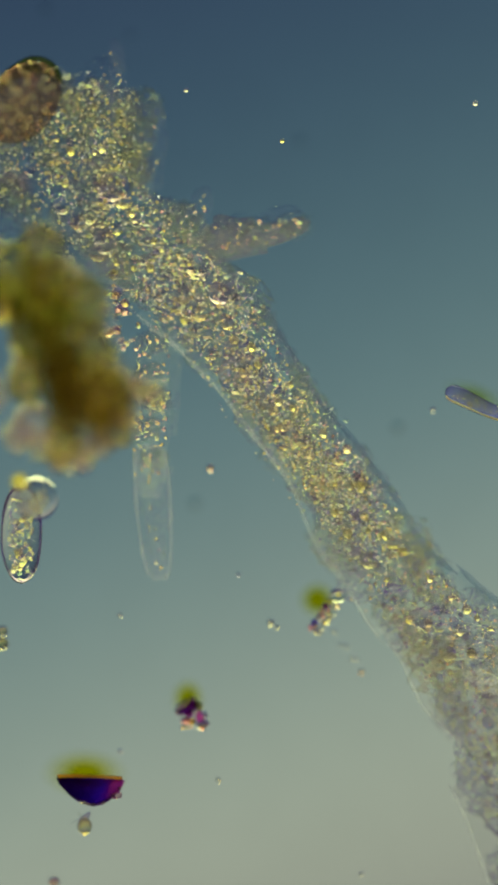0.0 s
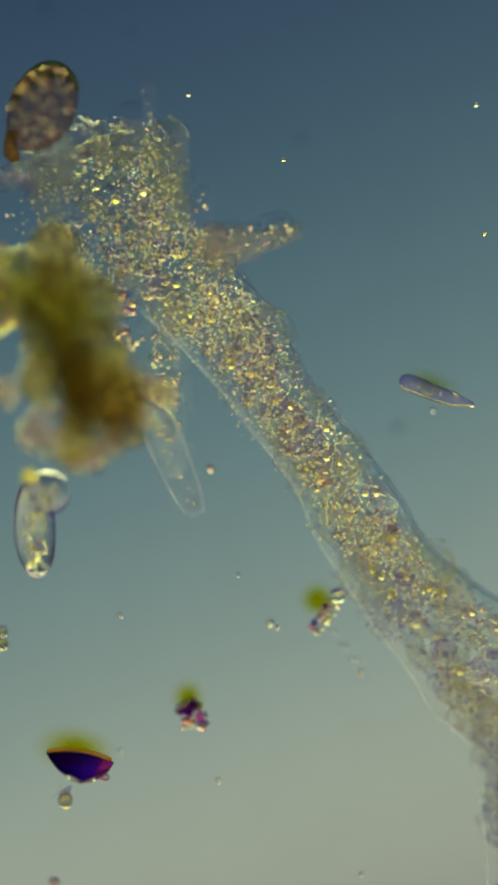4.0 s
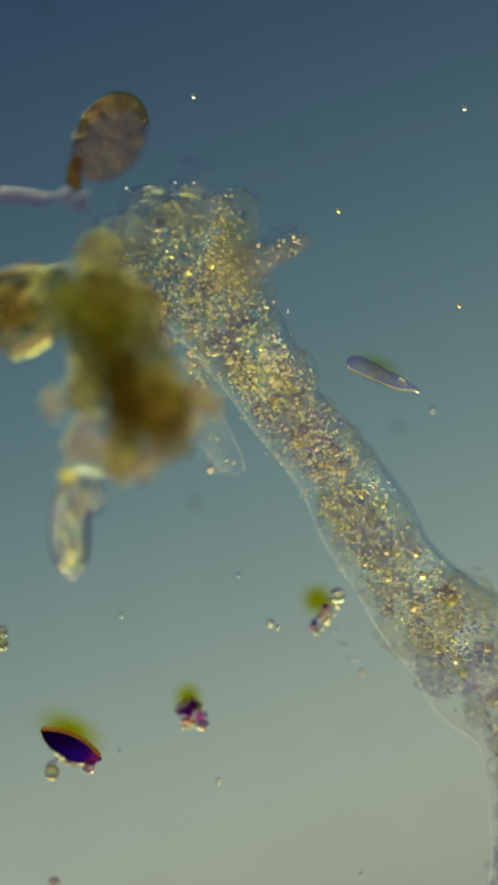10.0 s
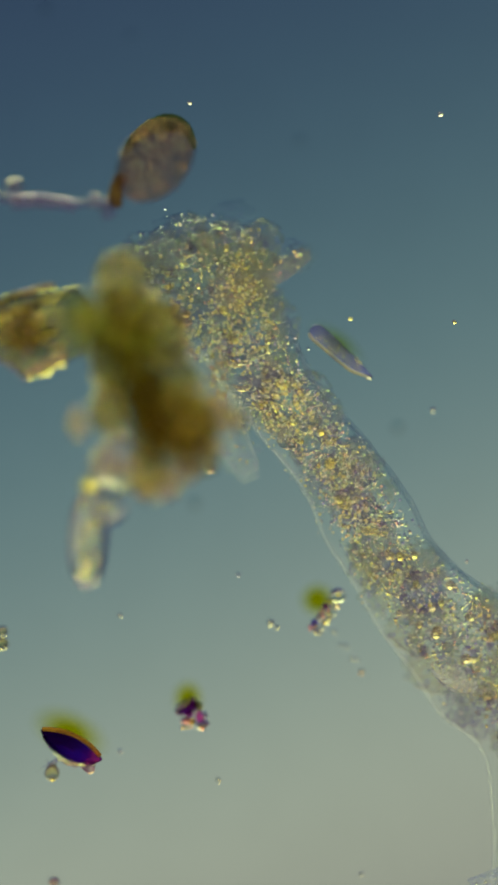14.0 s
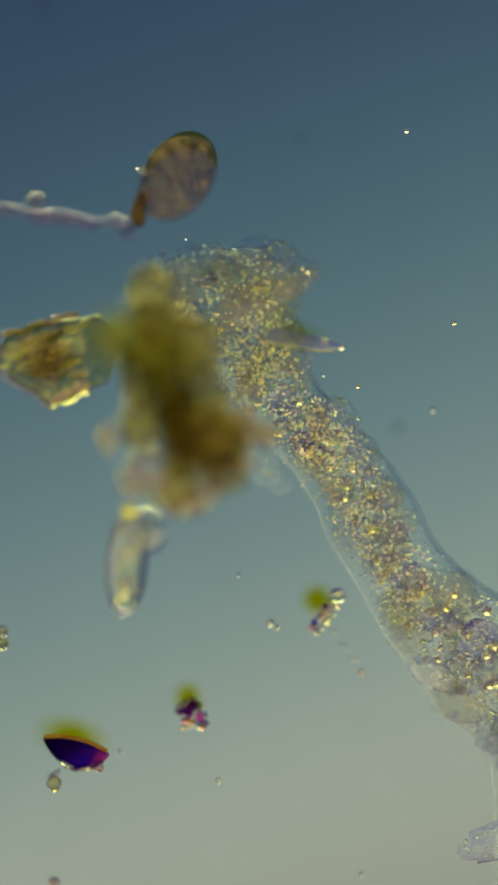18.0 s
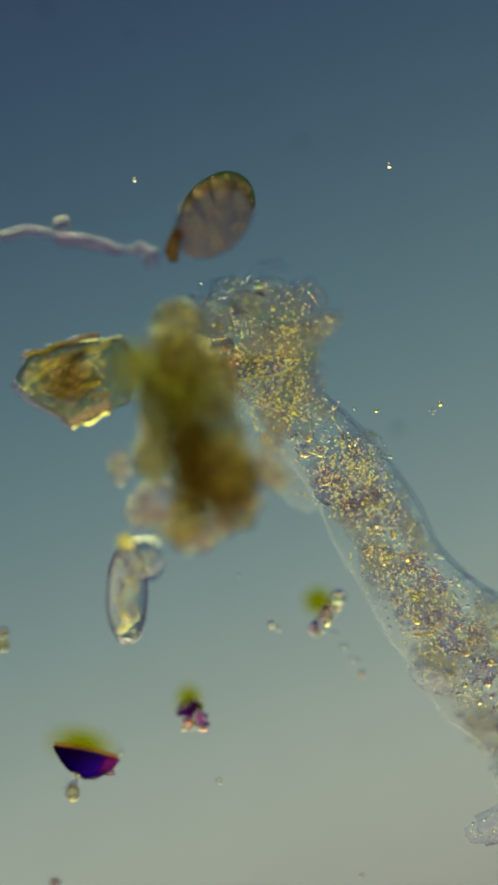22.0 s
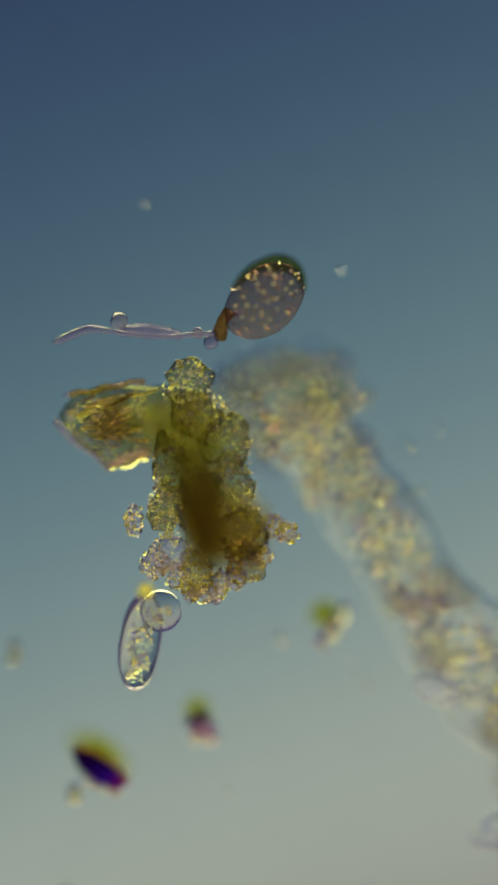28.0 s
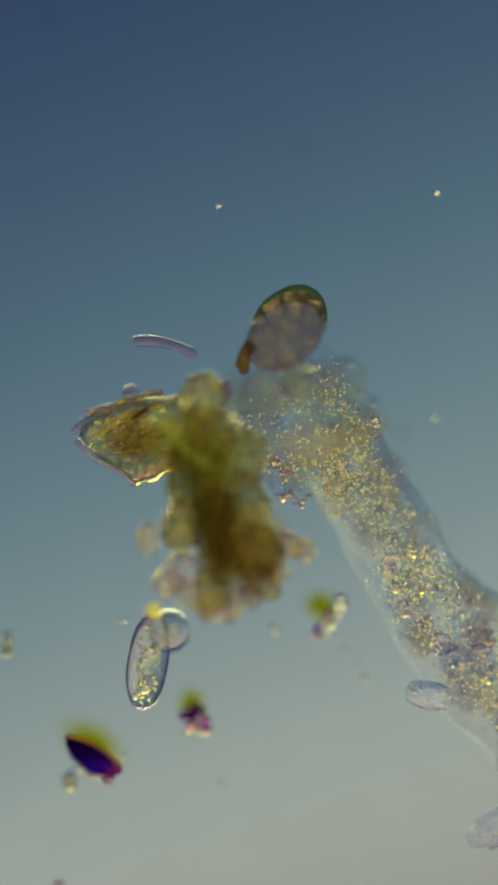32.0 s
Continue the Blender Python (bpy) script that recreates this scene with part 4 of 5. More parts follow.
part("core", blob(0.10, 0.075, 0.03, 4, 0.4, 16, 12), M_OLIVE, clump, "olive side mass", Matrix.Translation((-0.07, 0.125, -0.03)))
part("core", blob(0.085, 0.12, 0.04, 4, 0.35, 14, 13), M_OLIVE, clump, "olive upper mass", Matrix.Translation((-0.02, 0.10, -0.03)))
rnd = random.Random(21)
flakes = [mesh_of(shard_mesh(k + 40, rnd.uniform(0.6, 1), rnd.uniform(0.5, 1), rnd.uniform(0.4, 0.8), 12), "flake", M_FLAKE if k < 5 else M_GLINT, False) for k in range(10)]
LOBES = [(-0.033, 0.198, 0.040, 0.046, M_MATTER, "spotted golden upper knob"), (-0.008, 0.150, 0.045, 0.04, M_MATTER, "olive matter"), (0.043, 0.100, 0.040, 0.055, M_MATTER, "golden granular flank"),
         (0.055, 0.030, 0.040, 0.05, M_MATTER, "olive granular flank"), (0.084, -0.055, 0.042, 0.050, M_MATTER, "brown granular lobe"), (0.090, -0.105, 0.034, 0.034, M_MATTER, "brown granular lobe"),
         (0.135, -0.040, 0.026, 0.020, M_GLASSY, "pale pinkish lobe"), (0.160, -0.048, 0.020, 0.016, M_GLASSY, "pale pinkish lobe"), (-0.040, -0.095, 0.032, 0.036, M_GLASSY, "glassy violet lobe"),
         (-0.070, -0.118, 0.024, 0.026, M_GLASSY, "glassy violet lobe"), (-0.030, -0.138, 0.024, 0.022, M_GLASSY, "glassy violet lobe"), (-0.112, -0.045, 0.016, 0.026, M_GLASSY, "small violet body"),
         (0.004, -0.130, 0.026, 0.040, M_MATTER, "olive matter"), (0.022, -0.158, 0.022, 0.024, M_GLASSY, "bright tooth at the lower end"), (0.044, -0.150, 0.018, 0.028, M_GLASSY, "bright tooth at the lower end"),
         (-0.002, -0.162, 0.016, 0.020, M_GLASSY, "bright tooth at the lower end"), (-0.060, -0.020, 0.028, 0.044, M_MATTER, "greenish crumbly flank"), (-0.055, 0.060, 0.030, 0.05, M_MATTER, "greenish crumbly flank"),
         (0.118, -0.088, 0.018, 0.020, M_GLASSY, "bright tooth at the side"), (0.075, -0.135, 0.018, 0.020, M_GLASSY, "bright tooth at the lower end")]
for k, (x, y, rx, ry, mat_, label) in enumerate(LOBES):
    z0 = rnd.uniform(-0.012, 0.008)
    part("lobe", shell(rx, ry, min(rx, ry) * 0.7, 0.45, 1.1 / min(rx, ry), k + 60), mat_, clump, label, Matrix.Translation((x, y, z0)) @ Matrix.Rotation(rnd.uniform(-0.3, 0.3), 4, "Z"))
    # flakes and grains that stick to the lobe
    for _ in range(9 if mat_ == M_MATTER else 4):
        a, f = rnd.uniform(0, 6.28), math.sqrt(rnd.random()) * 1.1
        ob = part("flake", flakes[rnd.randrange(10)], None, clump)
        ob.matrix_basis = (Matrix.Translation((x + math.cos(a) * rx * f, y + math.sin(a) * ry * f, z0 + min(rx, ry) * 0.75 * math.sqrt(max(0.0, 1 - f * f)))) @ Euler((rnd.uniform(0, 3), rnd.uniform(0, 3), rnd.uniform(0, 3))).to_matrix().to_4x4()
                           @ Matrix.Diagonal((*[rnd.choice((0.003, 0.004, 0.005, 0.007))] * 3, 1)))
for mat_, count in ((M_GLINT, 130), (M_CRUMB, 50), (M_DROP, 34)):
    items = []
    for x, y, rx, ry, m_, _ in LOBES:
        for _ in range(count if m_ == M_MATTER else count // 3):
            a, f = rnd.uniform(0, 6.28), math.sqrt(rnd.random()) * 1.12
            items.append((x + math.cos(a) * rx * f, y + math.sin(a) * ry * f, min(rx, ry) * 0.75 * math.sqrt(max(0.0, 1 - f * f)) + rnd.uniform(-0.004, 0.006), rnd.choice((0.0016, 0.002, 0.0024, 0.003, 0.004)), rnd.uniform(0.5, 1), rnd.uniform(0, 3)))
    tagged(part("crumb_layer", crumbs(items, "crumb_layer", mat_), None, clump), kind="stuff")
track(clump, [(0, 105, 650, 0.20, 0), (2, 105, 645, 0.20, 0), (3.5, 120, 648, 0.205, 0), (6, 158, 652, 0.215, 0), (9, 198, 662, 0.225, 0), (13, 240, 690, 0.235, 2),
              (16.5, 285, 720, 0.235, 2), (19, 315, 736, 0.225, 0), (21, 326, 772, 0.22, -3), (23, 338, 806, 0.215, -4), (25.5, 354, 846, 0.205, -4), (27.5, 350, 880, 0.195, -4),
              (29, 358, 892, 0.195, -4), (30.5, 368, 915, 0.195, -4), (31.6, 375, 925, 0.195, -4), (32, 378, 915, 0.20, -4)])

# bright grains where the clump touches the amoeba
string = thing("grain_string", "string of bright glassy yellow grains on the amoeba's side", "mineral grains")
rnd = random.Random(25)
path = [(-0.022, 0.062), (-0.016, 0.035), (-0.004, 0.018), (0.010, -0.004), (-0.006, -0.030), (0.012, -0.052), (0.032, -0.062)]
for k in range(46):
    f = rnd.uniform(0, len(path) - 1.001)
    i, g = int(f), f - int(f)
    x = path[i][0] + (path[i + 1][0] - path[i][0]) * g + rnd.gauss(0, 0.007)
    y = path[i][1] + (path[i + 1][1] - path[i][1]) * g + rnd.gauss(0, 0.006)
    ob = part("grain", (grain_mesh[k % 4], flakes[8], vac_mesh[k % 6])[k % 3], None, string)
    ob.matrix_basis = Matrix.Translation((x, y, rnd.uniform(-0.01, 0.012))) @ Matrix.Rotation(rnd.uniform(0, 3), 4, "Z") @ Matrix.Diagonal((*[rnd.choice((0.004, 0.005, 0.007, 0.009))] * 3, 1))
moves(string, [(t, Matrix.Translation(flat_place(x + 12 + 1.2 * min(t, 14), y - 8, 0.105)) @ Matrix.Rotation(radians(a), 4, "Z")) for t, x, y, a in
               ((0, 195, 550, -12), (3.5, 200, 552, -10), (6, 226, 548, -4), (9, 243, 548, 0), (11, 264, 556, 2), (13, 282, 568, 2), (14.5, 292, 575, 2), (17, 303, 592, 0), (19, 325, 605, 0), (20.5, 352, 625, 0),
                (22, 376, 638, 0), (23, 378, 646, 0), (25.5, 406, 674, 0), (28, 432, 730, 5), (32, 462, 830, 10))])

# the brown oval cyst on its stalk
cyst = thing("cyst", "brown granular oval cyst on a short stalk", "cyst")
part("shell", shell(0.058, 0.081, 0.048, 0.05, 22, 5), M_OVAL, cyst)
# The dark optical halo at the cyst's edge, added as a tinted arc.
part("film", rod([(math.cos(a) * 0.058, math.sin(a) * 0.081, -0.06) for a in (0.9 + 0.16 * k for k in range(17))], [0.003 + 0.011 * math.sin(math.pi * k / 16) for k in range(17)], wobble=0.3, flat=0.3), M_GREENHALO, cyst, "dark green halo along the edge, modelled as an arc")
part("stalk", rod([(-0.030, -0.058, 0), (-0.024, -0.080, -0.004), (-0.014, -0.092, -0.008), (0.000, -0.102, -0.015)], [0.010, 0.007, 0.010, 0.006], wobble=1.0), M_STALK, cyst, "brown granular stalk")
rnd = random.Random(31)
bump_mesh = [mesh_of(blob(1.0, rnd.uniform(0.7, 1), 0.9, 2, 0.2, 1.5, k), "granule", M_CYSTG if k else M_DOT) for k in range(3)]
for k in range(116):
    big = k < 26
    a, f = (2.39996 * k + rnd.uniform(-0.3, 0.3), 0.82 * math.sqrt((k + 0.5) / 26)) if big else (rnd.uniform(0, 6.28), math.sqrt(rnd.random()) * 0.98)
    x, y = math.cos(a) * f * 0.060, math.sin(a) * f * 0.080
    z = 0.050 * math.sqrt(max(0, 1 - f * f)) + (0.011 if big else 0.004)
    ob = part("granule", bump_mesh[0] if big else bump_mesh[1 + k % 2], None, cyst)
    ob.matrix_basis = Matrix.Translation((x, y, z)) @ Matrix.Rotation(a, 4, "Z") @ Matrix.Diagonal((*[rnd.choice((0.0028, 0.0032, 0.0038)) if big else rnd.choice((0.002, 0.0026, 0.0034))] * 3, 1))
track(cyst, [(0, 40, 182, 0.105, -38), (2, 42, 182, 0.105, -38), (3, 52, 183, 0.113, -31), (3.5, 64, 188, 0.116, -29), (6, 104, 208, 0.135, -21), (9, 174, 238, 0.155, -29),
            (11, 212, 256, 0.158, -37), (13, 256, 276, 0.16, -39), (16.5, 304, 304, 0.157, -41), (19, 324, 330, 0.155, -37), (21, 362, 370, 0.158, -41),
            (23, 394, 402, 0.161, -45), (25.5, 428, 448, 0.165, -47), (27.5, 460, 520, 0.18, -47), (28, 468, 532, 0.181, -47), (29, 476, 548, 0.182, -47),
            (30, 488, 569, 0.184, -47), (31, 497, 592, 0.185, -47), (31.6, 504, 598, 0.179, -47), (32, 506, 588, 0.175, -45)])

# the clear elongated algal cell
alga = thing("algal_cell", "clear rod-shaped cell with a round body and bright contents", "alga")
part("cell_wall", rod([(-0.0875 + 0.175 * i / 30, 0, 0) for i in range(31)], [0.036 * max(0.02, 1 - abs(i / 15 - 1) ** 2.6) ** 0.5 for i in range(31)], segs=24), M_ALGA, alga, "clear smooth cell wall", Matrix.Rotation(radians(-90), 4, "Z"))
part("wall_rim", rod([(math.cos(a) * 0.0335 * (1 + 0.04 * math.sin(2 * a)), math.sin(a) * 0.085, 0.004) for a in (math.pi * k / 20 for k in range(41))], [0.0032] * 41, segs=8, wobble=0.25), M_THREAD, alga, "violet outline of the cell wall")
bm = bmesh.new()
ball(bm, (0, 0, 0), 0.037, 4)
part("round_body", bm, M_ROUND, alga, "clear round body", Matrix.Translation((0.030, 0.062, 0.05)))
rnd = random.Random(41)
for mat_, count in ((M_GLINT, 90), (M_FINE, 120), (M_INCLUSION, 40)):
    items = []
    for k in range(count):
        f = rnd.uniform(-0.85, 0.75)
        items.append((rnd.uniform(-1, 1) * 0.022 * math.sqrt(1 - f * f), f * 0.082, rnd.uniform(0.0, 0.02), rnd.choice((0.0015, 0.002, 0.0026, 0.0034)) * (2 if mat_ == M_INCLUSION else 1), rnd.uniform(0.5, 1), rnd.uniform(0, 3)))
    tagged(part("contents", crumbs(items, "contents", mat_), None, alga, "fine grainy contents"), kind="stuff")
for k in range(10):
    ob = part("inclusion", (vac_mesh + drop_mesh)[k * 5 % 9], None, alga)
    ob.matrix_basis = Matrix.Translation((rnd.uniform(-0.016, 0.016), rnd.uniform(-0.07, 0.05), rnd.uniform(0.0, 0.03))) @ Matrix.Diagonal((*[rnd.uniform(0.003, 0.008)] * 3, 1))
part("inclusion", blob(0.026, 0.026, 0.018, 3, 0.3, 40, 3), M_YOLK, alga, "bright yellow body", Matrix.Translation((-0.002, 0.092, 0.03)))
for k in range(7):
    ob = part("inclusion", drop_mesh[k % 3], None, alga)
    ob.matrix_basis = Matrix.Translation((rnd.uniform(-0.012, 0.012), rnd.uniform(-0.070, -0.03), 0.006)) @ Matrix.Diagonal((*[rnd.uniform(0.004, 0.007)] * 3, 1))
for k in range(9):
    ob = part("inclusion", drop_mesh[k % 3], None, alga)
    ob.matrix_basis = Matrix.Translation((0.030 + rnd.uniform(-0.016, 0.02), 0.062 + rnd.uniform(-0.02, 0.01), 0.085)) @ Matrix.Diagonal((*[rnd.uniform(0.003, 0.006)] * 3, 1))
track(alga, [(0, 38, 945, 0.09, 0), (1, 33, 936, 0.093, 0), (3, 33, 932, 0.1, 0), (3.5, 46, 934, 0.105, 2), (6, 92, 938, 0.13, 5), (9, 118, 935, 0.16, 2),
            (13, 145, 946, 0.17, -2), (16.5, 198, 978, 0.161, -4), (19, 232, 1022, 0.155, -4), (20.5, 228, 1054, 0.147, -2), (22, 225, 1052, 0.133, 0),
            (23, 230, 1064, 0.12, -4), (25.5, 244, 1098, 0.12, -6), (27.5, 245, 1130, 0.15, -8), (28, 248, 1136, 0.15, -8), (29, 254, 1148, 0.15, -8),
            (30, 257, 1162, 0.15, -8), (31, 260, 1184, 0.15, -8), (31.6, 262, 1190, 0.15, -8), (32, 262, 1172, 0.13, -8)])

# yellow plates at the side of the clump
plates = thing("mineral_plates", "stack of translucent yellow plates with ragged edges", "mineral")
rnd = random.Random(51)
bm = bmesh.new()
outline = [(-0.092, -0.002), (-0.070, 0.036), (-0.020, 0.058), (0.095, 0.072), (0.130, 0.030), (0.110, -0.040), (0.050, -0.066), (0.010, -0.086), (-0.040, -0.050)]
top = [bm.verts.new((x, y, 0.006 + 0.006 * noise.noise(Vector((x, y, 0)) * 30))) for x, y in outline]
low_ = [bm.verts.new((x, y, -0.010)) for x, y in outline]
mid_ = bm.verts.new((0.0, 0.0, 0.012))
for k in range(len(outline)):
    j = (k + 1) % len(outline)
    bm.faces.new((top[k], top[j], mid_)), bm.faces.new((low_[k], low_[j], top[j], top[k]))
bmesh.ops.recalc_face_normals(bm, faces=bm.faces)
bmesh.ops.subdivide_edges(bm, edges=bm.edges[:], cuts=3, use_grid_fill=True)
for v in bm.verts:
    v.co += Vector((noise.noise(v.co * 40), noise.noise(v.co * 40 + Vector((9, 0, 0))), noise.noise(v.co * 55))) * 0.006
part("body", bm, M_MATTER, plates, "golden olive wedge")
for k in range(36):
    x, y = rnd.uniform(-0.060, 0.07), rnd.uniform(-0.035, 0.045)
    if k < 7:
        x, y = -0.045 + 0.016 * k, 0.012 + 0.006 * k + rnd.uniform(-0.004, 0.012)
    ang = radians(28 + rnd.uniform(-9, 9) - 45 * max(0.0, -y / 0.05))
    bm = shard_mesh(70 + k, rnd.uniform(0.018, 0.042) if k < 7 else rnd.uniform(0.010, 0.024), rnd.uniform(0.0028, 0.005), 0.005, 12)
    part("plate", bm, (M_YELLOW, M_CRUMB, M_DROP, M_FLAKE, M_MATTER, M_PALE, M_CRUMB)[k % 7], plates, "", Matrix.Translation((x, y, rnd.uniform(0.012, 0.020))) @ Matrix.Rotation(ang, 4, "Z"), False)
part("edge_plate", rod([(-0.096 + 0.104 * f / 10, -0.010 - 0.080 * f / 10 - 0.006 * math.sin(f * 0.6), 0) for f in range(11)], [0.0065] * 11, segs=10, wobble=0.3), M_GLASSY, plates, "pale violet lower edge")
part("edge_plate", rod([(0.010 + 0.066 * f / 8, -0.088 + 0.030 * f / 8 + 0.004 * math.sin(f * 1.3), 0) for f in range(9)], [0.0050] * 9, segs=10, wobble=0.4), M_DROP, plates, "bright yellow lower edge")
part("edge_plate", rod([(0.006 + 0.070 * f / 8, -0.078 + 0.032 * f / 8, 0.004) for f in range(9)], [0.0060] * 9, segs=10, wobble=0.4), M_PINK, plates, "pinkish lower edge")
part("edge_plate", rod([(-0.075 + 0.13 * f / 10, 0.038 + 0.040 * f / 10 + 0.003 * math.sin(f * 1.7), 0.002) for f in range(11)], [0.0050] * 11, segs=10, wobble=0.4), M_CRUMB, plates, "dark reddish upper edge")
part("edge_plate", rod([(-0.086 + 0.14 * f / 10, 0.034 + 0.042 * f / 10 + 0.005 * math.sin(f * 1.1), 0.004) for f in range(11)], [0.0030] * 11, segs=10, wobble=0.4), M_GLASSY, plates, "pinkish violet outline")
part("olive_mass", blob(0.062, 0.050, 0.02, 4, 0.4, 26, 17), M_BROWN, plates, "olive mass under the plates", Matrix.Translation((0.005, 0.0, -0.02)))
items = []
while len(items) < 420:
    x, y = rnd.uniform(-0.08, 0.07), rnd.uniform(-0.07, 0.065)
    if y < 0.045 + 0.35 * x and y > -0.078 - 0.8 * min(0.0, x + 0.0) and y > -0.09 + 0.4 * x:
        items.append((x, y, rnd.uniform(0.012, 0.02), rnd.choice((0.0018, 0.0024, 0.003, 0.0038)), rnd.uniform(0.3, 1), rnd.uniform(0, 3)))
tagged(part("crumb_layer", crumbs(items, "crumb_layer", M_GLINT), None, plates), kind="stuff")
track(plates, [(0, -55, 500, 0.18, 0), (3, -50, 505, 0.18, 0), (6, -30, 530, 0.18, 0), (9, 5, 540, 0.18, 0), (13, 35, 572, 0.165, 0), (16.5, 60, 612, 0.145, 0),
              (19, 95, 645, 0.13, 0), (21, 112, 662, 0.13, 0), (23, 130, 680, 0.13, 0), (25.5, 162, 706, 0.13, 0), (27.5, 188, 738, 0.142, -5), (29, 204, 756, 0.145, -6),
              (30.5, 216, 780, 0.145, -6), (31.6, 228, 792, 0.136, -4), (32, 232, 770, 0.13, 0)])

# the thread with its beads
thread = thing("thread", "thin grey-violet thread with small round beads", "thread")
pts = [(-0.145 + 0.29 * i / 14, 0.005 * math.sin(i * 0.55) - (0.022 if i < 3 else 0) * (3 - i) / 3, 0) for i in range(15)]
part("filament", rod(pts, [0.0046 + 0.003 * math.sin(math.pi * min(1, i / 5)) + 0.001 * noise.noise(Vector((i, 0, 0))) for i in range(15)], wobble=0.5), M_THREAD, thread)
for bx, by, br in ((-0.03, 0.02, 0.015), (0.11, 0.004, 0.011), (0.135, -0.01, 0.013)):
    part("bead", blob(br, br, br, 3, 0.2, 40, 7 + int(bx * 100)), M_THREAD, thread, "", Matrix.Translation((bx, by, 0.004)))
track(thread, [(0, -95, 318, 0.18, 0), (3, -92, 316, 0.18, 0), (6, -60, 322, 0.18, -2), (9, -8, 345, 0.18, -2), (13, 45, 352, 0.18, -2), (16.5, 80, 374, 0.174, -5),
              (19, 102, 393, 0.17, -7), (21, 125, 418, 0.17, -9), (23, 150, 442, 0.17, -10), (25.5, 190, 490, 0.17, -8), (27.5, 232, 572, 0.185, -2), (28, 240, 590, 0.185, -2),
              (29, 248, 618, 0.185, 0), (30, 257, 648, 0.185, 4), (31, 266, 686, 0.185, 9), (31.6, 268, 706, 0.17, 11), (32, 266, 712, 0.16, 12)])

rodlet = thing("rod_cell", "short violet-grey rod lying by the thread", "rod cell")
part("body", capsule(0.115, 0.010, 0.008, n=20, wobble=0.2, seed=19, bend=-0.010), M_THREAD, rodlet)
track(rodlet, [(0, -75, 322, 0.18, 0), (3, -72, 320, 0.18, 0), (6, -40, 326, 0.18, -2), (9, 12, 348, 0.18, -2), (13, 65, 355, 0.18, -2), (16.5, 100, 378, 0.174, -5),
              (19, 122, 398, 0.17, -7), (21, 145, 423, 0.167, -9), (23, 170, 447, 0.164, -10), (25.5, 210, 495, 0.16, -8), (27.5, 258, 574, 0.15, -4), (28, 266, 588, 0.147, -4),
              (29, 278, 606, 0.14, -6), (30, 288, 616, 0.14, -8), (31, 296, 625, 0.14, -10), (31.6, 298, 628, 0.14, -12), (32, 292, 612, 0.14, -12)])

# the small ciliate that swims up to the amoeba
worm = thing("ciliate", "small slender violet-grey cell with bright granules", "ciliate")
pts, rad = [], []
for i in range(29):
    f = (1 - math.cos(math.pi * (i + 0.3) / 28.6)) / 2
    pts.append((-0.068 + 0.138 * f, 0.0035 * math.cos(f * 4.2), 0))
    rad.append(max(0.0015, (0.0165 - 0.0045 * f) * math.sqrt(1 - max(0.0, 1 - f / 0.13) ** 2) * min(1, 0.25 + (1 - f) / 0.35)))
part("body", rod(pts, rad, segs=18, wobble=0.12, seed=3), M_WORM, worm)
# The highlight on the lower side is added as a pale rod.
part("edge", rod([(x - 0.001, y - r * 0.85, 0.008) for (x, y, _), r in list(zip(pts, rad))[3:26]], [0.0017] * 23, segs=8, wobble=0.6), M_DOT, worm, "highlight modelled along the lower edge")
# Added sheet: the faint colour fringe above the ciliate.
part("film", blob(0.070, 0.032, 0.003, 3, 0.1, 25, 24), M_THINFRINGE, worm, "faint olive colour fringe along the back, added as a tinted sheet", Matrix.Translation((-0.014, 0.012, -0.02)))
part("tail_tip", blob(0.006, 0.005, 0.005, 2, 0.2, 60, 5), M_PALE, worm, "bright tail tip", Matrix.Translation((0.066, -0.004, 0)))
rnd = random.Random(61)
for k in range(30):
    ob = part("granule", drop_mesh[k % 3], None, worm)
    ob.matrix_basis = Matrix.Translation((rnd.uniform(-0.055, 0.045), rnd.uniform(-0.009, 0.006), 0.017)) @ Matrix.Diagonal((*[rnd.uniform(0.0015, 0.003)] * 3, 1))
track(worm, [(0, 852, 718, 0.08, -20), (1, 835, 712, 0.08, -18), (2, 818, 709, 0.08, -18), (3, 790, 700, 0.08, -16), (3.5, 780, 697, 0.08, -16), (6, 748, 689, 0.08, -17), (8, 712, 680, 0.085, -18),
             (9, 696, 670, 0.085, -18), (10.5, 668, 662, 0.085, -22), (12, 640, 645, 0.09, -30), (13, 623, 633, 0.095, -38), (14.5, 592, 622, 0.11, -34), (16.5, 552, 612, 0.12, -14), (19, 522, 602, 0.118, -3),
             (20, 490, 605, 0.115, 0), (21, 474, 622, 0.10, 0), (23, 440, 700, 0.05, 30), (25.5, 375, 810, 0.03, 50), (28, 362, 880, 0.03, 60), (32, 378, 912, 0.03, 60)])

# ---- loose grains on the slide ----
def rim_depth(f):
    """Depth of the crystal along its length: pointed at one end, blunt at the other."""
    g = (f + 1) / 2
    return max(0.0, math.sin(math.pi * min(1.0, g ** 1.15))) ** 0.62


crystal = thing("violet_crystal", "dark violet lens-shaped crystal with a pink edge", "crystal")
bm = bmesh.new()
rows_ = []
for i in range(25):
    f = i / 24 * 2 - 1
    depth = 0.043 * rim_depth(f) * (1 + 0.1 * noise.noise(Vector((f * 3, 0, 0)))) + 0.003
    thick = 0.013 * (1 - f * f) + 0.001
    rows_.append([bm.verts.new((f * 0.06, 0.018 + dy * depth, dz * thick)) for dy, dz in ((0, -1.6), (0.05, 0), (0, 0.8), (-0.35, 1), (-0.8, 0.6), (-1, 0), (-0.8, -1.1), (-0.35, -1.9))])
for a, b in zip(rows_, rows_[1:]):
    for k in range(8):
        bm.faces.new((a[k], a[(k + 1) % 8], b[(k + 1) % 8], b[k]))
